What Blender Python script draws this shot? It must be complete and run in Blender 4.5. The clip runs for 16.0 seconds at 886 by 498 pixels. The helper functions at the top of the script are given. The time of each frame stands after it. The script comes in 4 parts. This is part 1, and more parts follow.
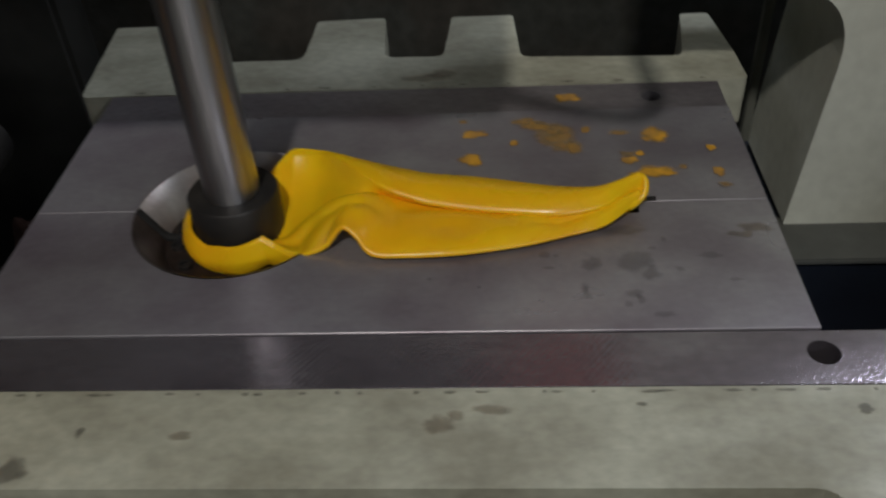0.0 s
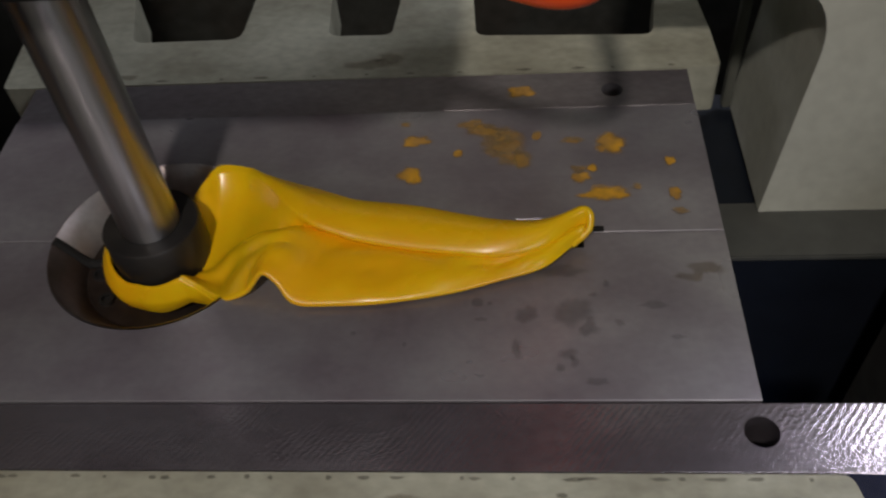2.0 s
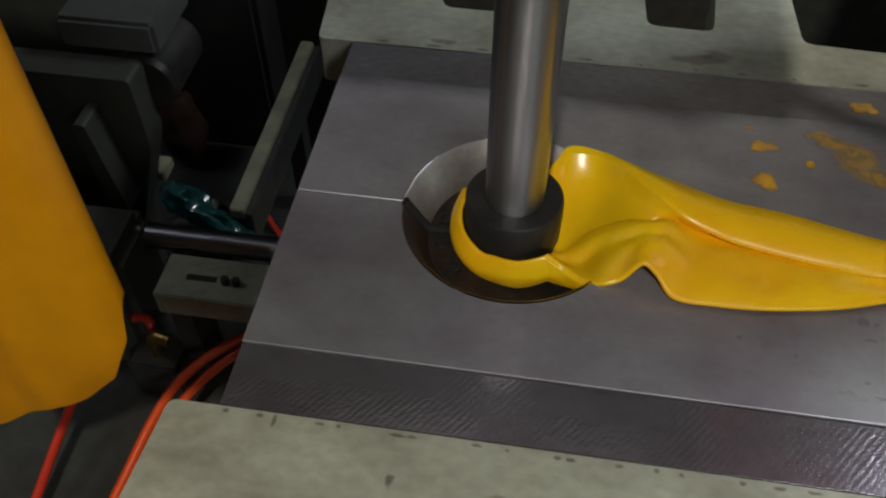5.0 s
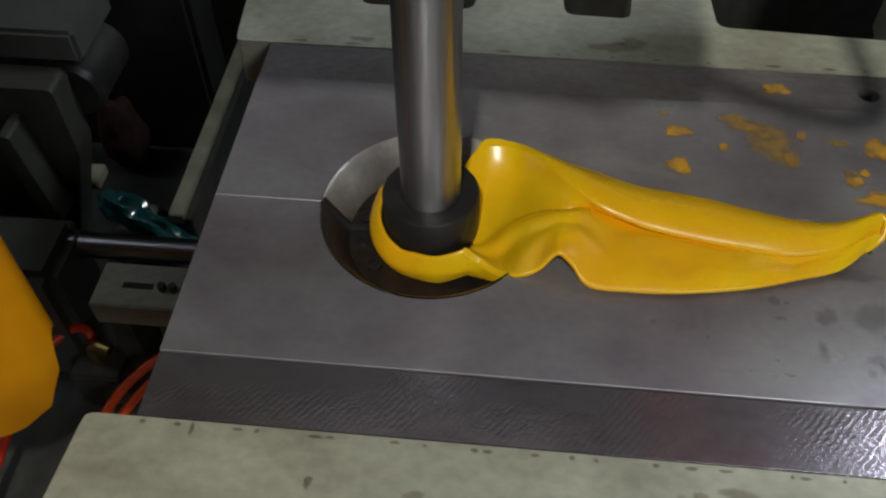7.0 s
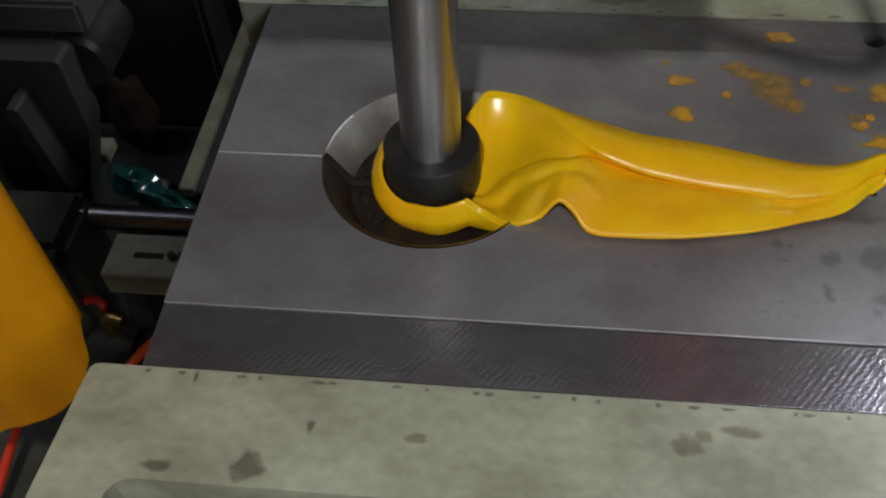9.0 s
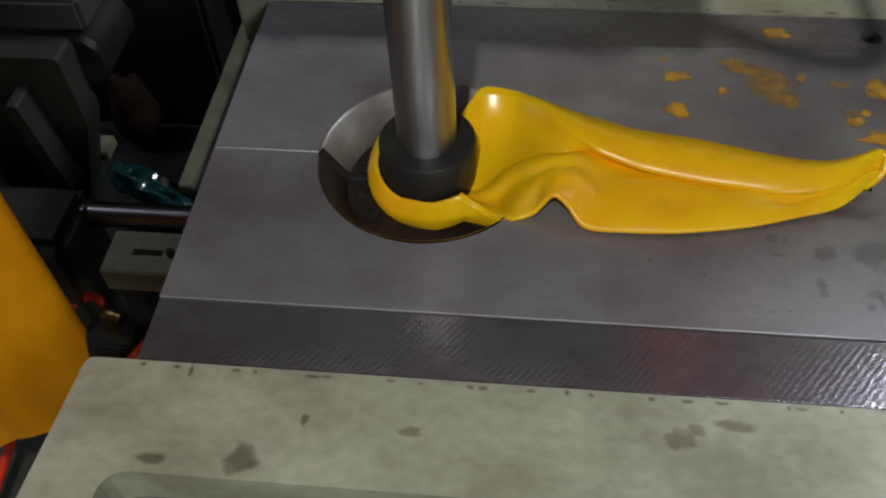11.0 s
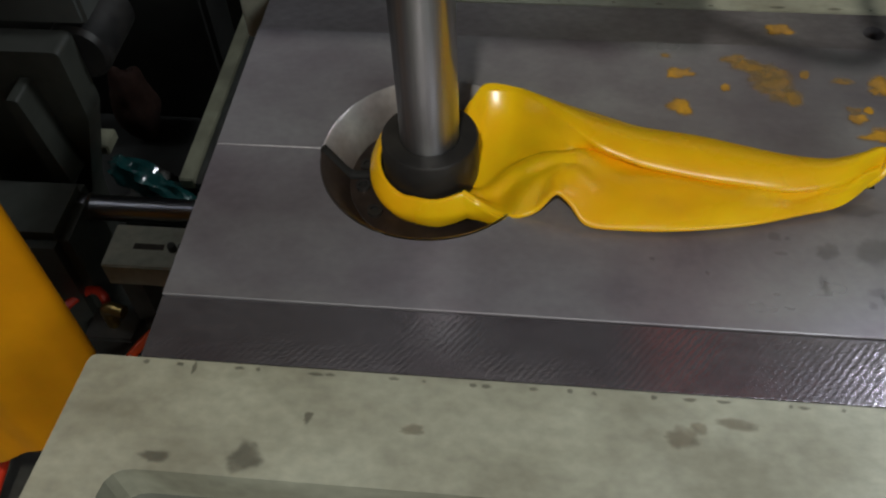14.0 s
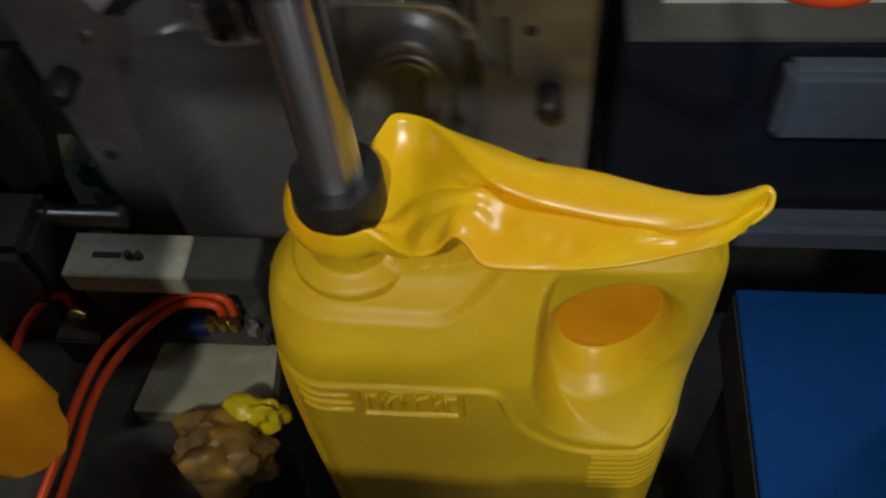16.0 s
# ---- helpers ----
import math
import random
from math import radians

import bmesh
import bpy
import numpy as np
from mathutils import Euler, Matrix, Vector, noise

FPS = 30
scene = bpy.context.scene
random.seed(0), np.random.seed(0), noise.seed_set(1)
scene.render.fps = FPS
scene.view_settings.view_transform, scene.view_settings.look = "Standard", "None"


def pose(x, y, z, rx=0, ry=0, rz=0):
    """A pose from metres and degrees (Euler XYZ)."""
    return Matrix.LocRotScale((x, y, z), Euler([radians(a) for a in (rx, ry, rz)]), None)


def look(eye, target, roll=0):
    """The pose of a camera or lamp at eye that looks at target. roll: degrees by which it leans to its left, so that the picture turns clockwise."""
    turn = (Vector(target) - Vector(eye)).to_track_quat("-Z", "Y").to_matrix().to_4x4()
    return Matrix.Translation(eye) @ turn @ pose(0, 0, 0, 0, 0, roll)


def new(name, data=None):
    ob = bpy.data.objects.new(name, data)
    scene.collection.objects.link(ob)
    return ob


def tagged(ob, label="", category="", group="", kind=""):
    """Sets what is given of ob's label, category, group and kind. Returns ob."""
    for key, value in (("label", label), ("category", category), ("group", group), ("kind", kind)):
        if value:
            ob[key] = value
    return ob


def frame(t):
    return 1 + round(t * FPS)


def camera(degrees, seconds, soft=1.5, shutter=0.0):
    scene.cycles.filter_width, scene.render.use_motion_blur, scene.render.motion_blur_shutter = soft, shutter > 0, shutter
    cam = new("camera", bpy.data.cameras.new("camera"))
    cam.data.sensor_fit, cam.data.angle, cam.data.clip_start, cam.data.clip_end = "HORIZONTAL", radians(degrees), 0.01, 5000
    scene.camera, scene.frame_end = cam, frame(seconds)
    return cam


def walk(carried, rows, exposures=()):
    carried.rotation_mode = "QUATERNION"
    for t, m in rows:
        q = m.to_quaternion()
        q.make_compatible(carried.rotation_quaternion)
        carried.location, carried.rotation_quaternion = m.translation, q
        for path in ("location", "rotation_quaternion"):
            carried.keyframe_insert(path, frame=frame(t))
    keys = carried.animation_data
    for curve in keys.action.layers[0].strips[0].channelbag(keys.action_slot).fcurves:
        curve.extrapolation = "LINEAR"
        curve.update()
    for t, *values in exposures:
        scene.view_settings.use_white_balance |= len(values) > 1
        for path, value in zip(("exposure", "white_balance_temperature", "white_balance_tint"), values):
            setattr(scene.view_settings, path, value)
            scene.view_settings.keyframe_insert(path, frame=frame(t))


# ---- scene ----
cam = camera(53.5, 16.0, soft=2.2, shutter=0.5)

PATH = [
    (0, (0.229, -0.344, 0.258), (0.112, 1.192, -1.018), -3.8),
    (0.5, (0.259, -0.308, 0.252), (0.155, 1.165, -1.098), -4.9),
    (1, (0.271, -0.296, 0.251), (0.216, 1.176, -1.102), -4.1),
    (1.5, (0.281, -0.274, 0.268), (0.244, 1.101, -1.183), -2.8),
    (2, (0.268, -0.267, 0.295), (0.103, 1.046, -1.204), -6.3),
    (2.5, (0.224, -0.262, 0.312), (0.027, 1.007, -1.221), -4.6),
    (2.6, (0.195, -0.266, 0.313), (0.066, 1.019, -1.214), -1.7),
    (3, (0.197, -0.26, 0.317), (0.019, 0.982, -1.241), -4.2),
    (3.5, (0.169, -0.261, 0.315), (0.007, 0.964, -1.258), -2.6),
    (4, (0.123, -0.269, 0.307), (-0.062, 0.974, -1.249), -0.7),
    (4.2, (0.111, -0.276, 0.297), (-0.106, 1.007, -1.222), -0.2),
    (6.5, (0.128, -0.274, 0.298), (-0.025, 1.001, -1.236), -0.4),
    (7, (0.136, -0.272, 0.3), (0.001, 1.001, -1.237), -0.6),
    (7.5, (0.146, -0.27, 0.302), (0.018, 0.989, -1.248), -1.4),
    (8, (0.142, -0.277, 0.296), (0.0, 0.988, -1.246), -1.5),
    (8.5, (0.146, -0.28, 0.293), (-0.016, 0.978, -1.254), -2.4),
    (9, (0.144, -0.284, 0.29), (-0.029, 0.962, -1.264), -3.1),
    (11.5, (0.148, -0.286, 0.289), (-0.032, 0.96, -1.264), -3.3),
    (12, (0.147, -0.283, 0.292), (-0.028, 0.954, -1.269), -3.3),
    (12.5, (0.143, -0.286, 0.288), (-0.033, 0.952, -1.272), -3.2),
    (13, (0.144, -0.289, 0.287), (-0.038, 0.948, -1.274), -3.5),
    (13.5, (0.144, -0.287, 0.29), (-0.038, 0.942, -1.277), -3.5),
    (14, (0.146, -0.284, 0.291), (-0.031, 0.946, -1.276), -3.2),
    (14.5, (0.143, -0.272, 0.31), (-0.013, 0.893, -1.309), -5.4),
    (14.7, (0.159, -0.265, 0.316), (-0.027, 0.898, -1.3), -6.0),
    (14.9, (0.178, -0.247, 0.327), (-0.008, 0.901, -1.3), -6.5),
    (15, (0.188, -0.24, 0.331), (-0.002, 0.895, -1.305), -7.1),
    (15.5, (0.201, -0.243, 0.332), (0.013, 0.878, -1.314), -6.9),
    (16, (0.197, -0.252, 0.328), (-0.016, 0.852, -1.326), -7.5),
]
walk(cam, [(t, look(eye, target, roll)) for t, eye, target, roll in PATH], [
    (0.0, -0.3, 6500, 14), (0.5, -0.4, 6500, 15), (1.0, -0.44, 6500, 14), (1.5, -0.46, 6600, 15), (2.0, -0.37, 6800, 19), (2.5, -0.36, 6700, 20), (3.0, -0.3, 6600, 13), (4.0, -0.16, 6600, 10), (7.0, 0.03, 6500, 9),
    (11.9, 0.04, 6500, 9), (12.0, 0.0, 7500, -18), (12.1, 0.04, 6550, 9), (14.0, 0.02, 6550, 9), (14.5, -0.1, 6550, 9), (15.0, -0.07, 6500, 10), (16.0, -0.13, 6500, 10)])

# ---- world and light ----
world = bpy.data.worlds.new("workshop_air")
scene.world = world
world.use_nodes = True
world.node_tree.nodes["Background"].inputs[0].default_value = (0.55, 0.6, 0.65, 1)
world.node_tree.nodes["Background"].inputs[1].default_value = 0.055


def lamp(name, eye, target, w, h, watts, colour):
    data = bpy.data.lights.new(name, "AREA")
    data.shape, data.size, data.size_y, data.energy, data.color = "RECTANGLE", w, h, watts, colour
    ob = new(name, data)
    ob.matrix_world = look(eye, target)
    return ob


key = lamp("ceiling_light_front", (0.03, -1.42, 1.96), (0.2, 0.05, 0), 0.11, 0.11, 8.2, (1.0, 0.97, 0.88))
key.data.spread = radians(110)
lamp("machine_light", (0.90, 0.46, 0.88), (0.25, 0, 0), 0.26, 0.13, 5.4, (0.84, 0.91, 1.0))
# Added fill from the front, mainly to brighten the guard panel.
lamp("fill_light_room", (1.6, -2.9, 1.5), (0.4, 0, 0), 1.2, 0.3, 18, (0.93, 0.98, 1.0))
# Added fill that lifts the left side and the shadowed platen.
lamp("fill_light_side", (-1.7, 0.2, 2.1), (0.1, 0, 0), 0.3, 1.0, 4.4, (0.86, 0.91, 1.0))


# ---- materials ----
def mat(name, colour, rough=0.5, metal=0.0, var=0.15, scale=60.0, bump=0.15, second=None, amount=0.5, patch=9.0,
        stretch=(1, 1, 1), coat=0.0, sss=0.0, spread=0.08, bump_scale=None, thin=False):
    """A surface with grain, larger patches of a second colour, uneven gloss and fine relief."""
    m = bpy.data.materials.new(name)
    m.use_nodes = True
    nt = m.node_tree
    N, L = nt.nodes, nt.links
    b = N["Principled BSDF"]
    b.inputs["Metallic"].default_value = metal
    if coat:
        b.inputs["Coat Weight"].default_value, b.inputs["Coat Roughness"].default_value = coat, 0.2
    if sss:
        b.inputs["Subsurface Weight"].default_value = sss
        b.inputs["Subsurface Radius"].default_value = (0.01, 0.005, 0.001)
    tc = N.new("ShaderNodeTexCoord")
    mp = N.new("ShaderNodeMapping")
    mp.inputs["Scale"].default_value = stretch
    L.new(tc.outputs["Object"], mp.inputs["Vector"])
    fine, big = N.new("ShaderNodeTexNoise"), N.new("ShaderNodeTexNoise")
    for n, s, d in ((fine, scale, 6.0), (big, patch, 4.0)):
        n.inputs["Scale"].default_value, n.inputs["Detail"].default_value = s, d
        L.new(mp.outputs["Vector"], n.inputs["Vector"])
    second = second or tuple(c * 0.6 for c in colour)
    ramp = N.new("ShaderNodeValToRGB")
    ramp.color_ramp.elements[0].position, ramp.color_ramp.elements[1].position = 0.5 - spread, 0.5 + spread
    L.new(big.outputs["Fac"], ramp.inputs["Fac"])
    fac = N.new("ShaderNodeMath")
    fac.operation = "MULTIPLY"
    fac.inputs[1].default_value = amount
    L.new(ramp.outputs["Color"], fac.inputs[0])
    mix = N.new("ShaderNodeMix")
    mix.data_type = "RGBA"
    mix.inputs["A"].default_value, mix.inputs["B"].default_value = (*colour, 1), (*second, 1)
    L.new(fac.outputs[0], mix.inputs["Factor"])
    grain = N.new("ShaderNodeMix")
    grain.data_type, grain.blend_type = "RGBA", "MULTIPLY"
    grain.inputs["Factor"].default_value = 1.0
    span = N.new("ShaderNodeMapRange")
    span.inputs["From Min"].default_value, span.inputs["From Max"].default_value = 0.3, 0.7
    span.inputs["To Min"].default_value, span.inputs["To Max"].default_value = 1 - var, 1 + var * 0.5
    L.new(fine.outputs["Fac"], span.inputs["Value"])
    L.new(mix.outputs["Result"], grain.inputs["A"])
    L.new(span.outputs["Result"], grain.inputs["B"])
    L.new(grain.outputs["Result"], b.inputs["Base Color"])
    rr = N.new("ShaderNodeMapRange")
    rr.inputs["From Min"].default_value, rr.inputs["From Max"].default_value = 0.3, 0.7
    rr.inputs["To Min"].default_value, rr.inputs["To Max"].default_value = max(0.03, rough * 0.8), min(1, rough * 1.25)
    L.new(big.outputs["Fac"], rr.inputs["Value"])
    L.new(rr.outputs["Result"], b.inputs["Roughness"])
    if thin:
        # a smear that thins out raggedly towards its rim
        cover, rag = N.new("ShaderNodeAttribute"), N.new("ShaderNodeTexNoise")
        cover.attribute_name = "cover"
        rag.inputs["Scale"].default_value, rag.inputs["Detail"].default_value = 170.0, 2.0
        L.new(tc.outputs["Object"], rag.inputs["Vector"])
        both, soft = N.new("ShaderNodeMath"), N.new("ShaderNodeMapRange")
        both.operation = "ADD"
        L.new(cover.outputs["Fac"], both.inputs[0])
        L.new(rag.outputs["Fac"], both.inputs[1])
        soft.interpolation_type = "SMOOTHSTEP"
        soft.inputs["From Min"].default_value, soft.inputs["From Max"].default_value = 0.55, 1.2
        soft.inputs["To Max"].default_value = thin
        L.new(both.outputs[0], soft.inputs["Value"])
        L.new(soft.outputs["Result"], b.inputs["Alpha"])
    if bump:
        bp = N.new("ShaderNodeBump")
        bp.inputs["Strength"].default_value, bp.inputs["Distance"].default_value = bump, 0.001
        src = fine
        if bump_scale:
            src = N.new("ShaderNodeTexNoise")
            src.inputs["Scale"].default_value, src.inputs["Detail"].default_value = bump_scale, 3.0
            L.new(mp.outputs["Vector"], src.inputs["Vector"])
        L.new(src.outputs["Fac"], bp.inputs["Height"])
        L.new(bp.outputs["Normal"], b.inputs["Normal"])
    return m


STEEL = mat("ground_steel", (0.39, 0.385, 0.41), 0.32, 0.55, 0.07, 230, 0.04, (0.2, 0.17, 0.2), 0.9, 13, (1, 1.3, 1.3), spread=0.17)
BAR = mat("milled_steel", (0.3, 0.28, 0.31), 0.17, 0.75, 0.15, 160, 0.085, (0.2, 0.175, 0.2), 0.7, 11, (1, 1.5, 1), bump_scale=700)
FACE = mat("machined_cavity", (0.36, 0.365, 0.38), 0.42, 0.6, 0.1, 400, 0.04, (0.32, 0.31, 0.3), 0.6, 20, (1, 1, 3))
STRIP = mat("planed_steel", (0.34, 0.32, 0.335), 0.36, 0.65, 0.15, 170, 0.14, (0.2, 0.175, 0.19), 0.8, 14, (1, 1.6, 1), spread=0.18)
# Base lightened to carry the lamp's shine on the back cone.
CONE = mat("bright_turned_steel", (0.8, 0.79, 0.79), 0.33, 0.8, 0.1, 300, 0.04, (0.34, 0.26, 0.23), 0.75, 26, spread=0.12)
BROWN = mat("heat_browned_steel", (0.085, 0.062, 0.052), 0.42, 0.7, 0.25, 120, 0.1, (0.035, 0.027, 0.024), 0.7, 40)
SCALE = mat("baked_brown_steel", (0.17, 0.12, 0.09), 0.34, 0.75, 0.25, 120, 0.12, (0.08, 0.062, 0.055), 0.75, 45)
CHROME = mat("polished_rod", (0.5, 0.505, 0.525), 0.34, 0.97, 0.16, 500, 0.03, (0.36, 0.35, 0.35), 0.4, 20, (1, 1, 0.03))
ROD = mat("oiled_rod", (0.26, 0.26, 0.28), 0.3, 1.0, 0.05, 500, 0.03, (0.2, 0.2, 0.21), 0.5, 20, (0.2, 1, 1))
BLACKST = mat("blackened_steel", (0.024, 0.023, 0.023), 0.45, 0.2, 0.25, 90, 0.1, (0.04, 0.036, 0.032), 0.6, 40)
CREAM = mat("cream_paint", (0.46, 0.47, 0.375), 0.5, 0.0, 0.16, 150, 0.2, (0.27, 0.265, 0.2), 0.9, 17, (1, 1.4, 1), spread=0.15)
# Cream lightened to make up for light the guard panel lacks.
PANEL = mat("brightened_cream_paint", (0.68, 0.71, 0.63), 0.45, 0.0, 0.08, 120, 0.12, (0.46, 0.47, 0.39), 0.7, 7, spread=0.2)
# Cream paint taken darker, so low parts look shaded by colour alone.
OLIVE = mat("shaded_olive_paint", (0.36, 0.355, 0.245), 0.5, 0.0, 0.2, 120, 0.2, (0.15, 0.145, 0.1), 0.8, 30, spread=0.2)
YELLOW = mat("yellow_plastic", (0.82, 0.55, 0.014), 0.42, 0.0, 0.04, 90, 0.05, (0.76, 0.45, 0.012), 0.7, 9, sss=0.15, spread=0.15)
FLASHM = mat("warm_yellow_plastic", (0.95, 0.605, 0.008), 0.26, 0.0, 0.04, 60, 0.06, (0.93, 0.47, 0.006), 0.9, 16, sss=0.15, spread=0.14)
ORANGE = mat("orange_plastic", (0.88, 0.37, 0.004), 0.38, 0.0, 0.06, 60, 0.05, (0.8, 0.3, 0.003), 0.6, 8, sss=0.1)
TUBE = mat("orange_hose_plastic", (0.95, 0.1, 0.015), 0.35, 0.0, 0.08, 120, 0.05)
RED = mat("red_hose_plastic", (0.75, 0.05, 0.02), 0.35, 0.0, 0.08, 120, 0.05)
DARK = mat("greasy_dark_metal", (0.075, 0.078, 0.07), 0.5, 0.3, 0.3, 60, 0.2, (0.06, 0.05, 0.04), 0.6, 12)
GREY = mat("grey_green_paint", (0.15, 0.16, 0.14), 0.5, 0.0, 0.15, 80, 0.15, (0.12, 0.12, 0.1), 0.6, 10)
SLATE = mat("blue_grey_enamel", (0.13, 0.165, 0.23), 0.25, 0.3, 0.1, 80, 0.05, (0.13, 0.16, 0.21), 0.6, 12)
# Dark blue taken darker still: shade on the carriage face is in the colour.
NAVY = mat("shaded_dark_blue_paint", (0.013, 0.018, 0.027), 0.4, 0.1, 0.15, 80, 0.1, (0.01, 0.012, 0.02), 0.6, 8)
BLUE = mat("blue_sheet", (0.002, 0.05, 0.21), 0.8, 0.0, 0.06, 80, 0.05, (0.007, 0.06, 0.24), 0.5, 5)
BLUE.node_tree.nodes["Principled BSDF"].inputs["Specular IOR Level"].default_value = 0.15
VALVE = mat("blue_anodised_metal", (0.01, 0.03, 0.12), 0.35, 0.5, 0.1, 80, 0.05)
BRASS = mat("brass", (0.6, 0.42, 0.15), 0.3, 1.0, 0.15, 90, 0.1)
TEAL = mat("green_film", (0.012, 0.09, 0.085), 0.1, 0.0, 0.3, 60, 0.4, (0.01, 0.05, 0.05), 0.7, 30, coat=0.8)
BURNT = mat("scorched_plastic", (0.38, 0.22, 0.035), 0.5, 0.0, 0.3, 60, 0.3, (0.13, 0.08, 0.03), 0.8, 40)
LIME = mat("lime_plastic", (0.75, 0.6, 0.01), 0.4, 0.0, 0.1, 60, 0.2)
# Colour darkened so floor, low bed top and column read as unlit.
FLOORM = mat("darkened_floor_tone", (0.05, 0.05, 0.045), 0.6, 0.0, 0.2, 40, 0.2, (0.015, 0.015, 0.013), 0.7, 4)
# Pale paint for the unseen walls and ceiling; their bounce lifts the dark parts.
WALLM = mat("bounce_wall_paint", (0.5, 0.5, 0.47), 0.8, 0.0, 0.1, 30, 0.1, (0.4, 0.4, 0.37), 0.5, 1)
SPOT = mat("dried_yellow_smear", (0.72, 0.38, 0.03), 0.55, 0.0, 0.3, 200, 0.2, (0.42, 0.24, 0.08), 0.7, 60, thin=0.95)
SMEAR = mat("pale_dried_smear", (0.55, 0.32, 0.07), 0.55, 0.1, 0.3, 200, 0.15, (0.3, 0.22, 0.12), 0.6, 90, thin=0.55)
STAIN = mat("oil_stain", (0.1, 0.09, 0.088), 0.34, 0.5, 0.2, 150, 0.05, thin=0.22)
RUST = mat("brown_rust_stain", (0.19, 0.14, 0.09), 0.7, 0.0, 0.4, 200, 0.1, (0.3, 0.25, 0.17), 0.7, 80, thin=0.38)
# Near-black for small screws, and for painted shade in holes and slots.
NEAR_BLACK = mat("near_black_fill", (0.06, 0.052, 0.04), 0.7, 0.0, 0.3, 200, 0.2)
DIRT = mat("dark_worn_grime", (0.08, 0.07, 0.055), 0.7, 0.0, 0.3, 200, 0.2, thin=0.42)
# Near-black that stands for the shade deep in open gaps.
VOID = mat("gap_shade_black", (0.008, 0.008, 0.008), 0.95, 0.0, 0.2, 200, 0.0)
# Greys darkened: the dimness at left and on the rail is coloured in.
CAST = mat("dimmed_grey_casting_paint", (0.058, 0.062, 0.05), 0.45, 0.0, 0.2, 70, 0.2, (0.06, 0.06, 0.052), 0.7, 14, spread=0.2)
LEDGE = mat("shaded_grey_paint", (0.09, 0.095, 0.088), 0.5, 0.0, 0.15, 80, 0.15, (0.07, 0.07, 0.06), 0.6, 10)
DIM_LUMP = mat("dimmed_brown", (0.045, 0.016, 0.008), 0.9, 0.0, 0.3, 200, 0.2)
# Very light base colour carries the lamp glints along the pinch edge.
BEAD = mat("glint_bright_steel", (0.85, 0.83, 0.81), 0.3, 0.9, 0.1, 300, 0.05, (0.7, 0.66, 0.62), 0.6, 60)
# Darker cone steel: the front half's shade is in its colour, besides heat-browning.
CONE_SHADED = mat("shaded_browned_turned_steel", (0.15, 0.115, 0.1), 0.36, 0.85, 0.15, 260, 0.04, (0.08, 0.062, 0.055), 0.7, 26, spread=0.14)


def scallops(m, period, turn, share):
    """Slanting rows of cutter marks added to a material's relief."""
    N, L = m.node_tree.nodes, m.node_tree.links
    bp = next(n for n in N if n.type == "BUMP")
    src = bp.inputs["Height"].links[0].from_socket
    tc = next(n for n in N if n.type == "TEX_COORD")
    mp, wave, breakup, mul, add = N.new("ShaderNodeMapping"), N.new("ShaderNodeTexWave"), N.new("ShaderNodeTexNoise"), N.new("ShaderNodeMath"), N.new("ShaderNodeMath")
    mp.inputs["Rotation"].default_value = (0, 0, radians(turn))
    L.new(tc.outputs["Object"], mp.inputs["Vector"])
    wave.inputs["Scale"].default_value, wave.inputs["Distortion"].default_value, wave.inputs["Detail Scale"].default_value = 0.314 / period, 2.6, 2.0
    breakup.inputs["Scale"].default_value = 300.0
    L.new(mp.outputs["Vector"], wave.inputs["Vector"])
    L.new(mp.outputs["Vector"], breakup.inputs["Vector"])
    mul.operation, add.operation = "MULTIPLY", "MULTIPLY_ADD"
    L.new(wave.outputs["Fac"], mul.inputs[0])
    L.new(breakup.outputs["Fac"], mul.inputs[1])
    L.new(mul.outputs[0], add.inputs[0])
    add.inputs[1].default_value = share
    L.new(src, add.inputs[2])
    L.new(add.outputs[0], bp.inputs["Height"])


def turned(m, amount):
    """Fine turning marks round the axis, which smear reflections along it."""
    b, tan = m.node_tree.nodes["Principled BSDF"], m.node_tree.nodes.new("ShaderNodeTangent")
    tan.direction_type, tan.axis = "RADIAL", "Z"
    m.node_tree.links.new(tan.outputs["Tangent"], b.inputs["Tangent"])
    b.inputs["Anisotropic"].default_value, b.inputs["Anisotropic Rotation"].default_value = amount, 0.25


scallops(BAR, 0.0024, 38, 0.7)
turned(CHROME, 0.8)


# ---- mesh helpers ----
def obj(name, bm, material, smooth=False):
    bmesh.ops.recalc_face_normals(bm, faces=bm.faces)
    me = bpy.data.meshes.new(name)
    bm.to_mesh(me)
    bm.free()
    me.materials.append(material)
    if smooth:
        me.shade_smooth()
        me.set_sharp_from_angle(angle=radians(40))
    return new(name, me)


def part(name, bm, material, parent, label="", smooth=False):
    ob = obj(name, bm, material, smooth)
    ob.parent = parent
    ob.matrix_parent_inverse = parent.matrix_world.inverted()
    if label:
        tagged(ob, label)
    return ob


def thing(name, place, label, category, group="", kind=""):
    ob = new(name)
    ob.empty_display_size = 0.02
    ob.matrix_world = pose(*place)
    bpy.context.view_layer.update()
    return tagged(ob, label, category, group, kind)


def box(x0, x1, y0, y1, z0, z1, bevel=0.0, bm=None, m=None):
    bm = bm or bmesh.new()
    mm = Matrix.Translation(((x0 + x1) / 2, (y0 + y1) / 2, (z0 + z1) / 2)) @ Matrix.Diagonal((x1 - x0, y1 - y0, z1 - z0, 1))
    made = bmesh.ops.create_cube(bm, size=1, matrix=(m or Matrix()) @ mm)
    if bevel:
        edges = {e for v in made["verts"] for e in v.link_edges}
        bmesh.ops.bevel(bm, geom=list(edges), offset=bevel, segments=2, affect="EDGES")
    return bm


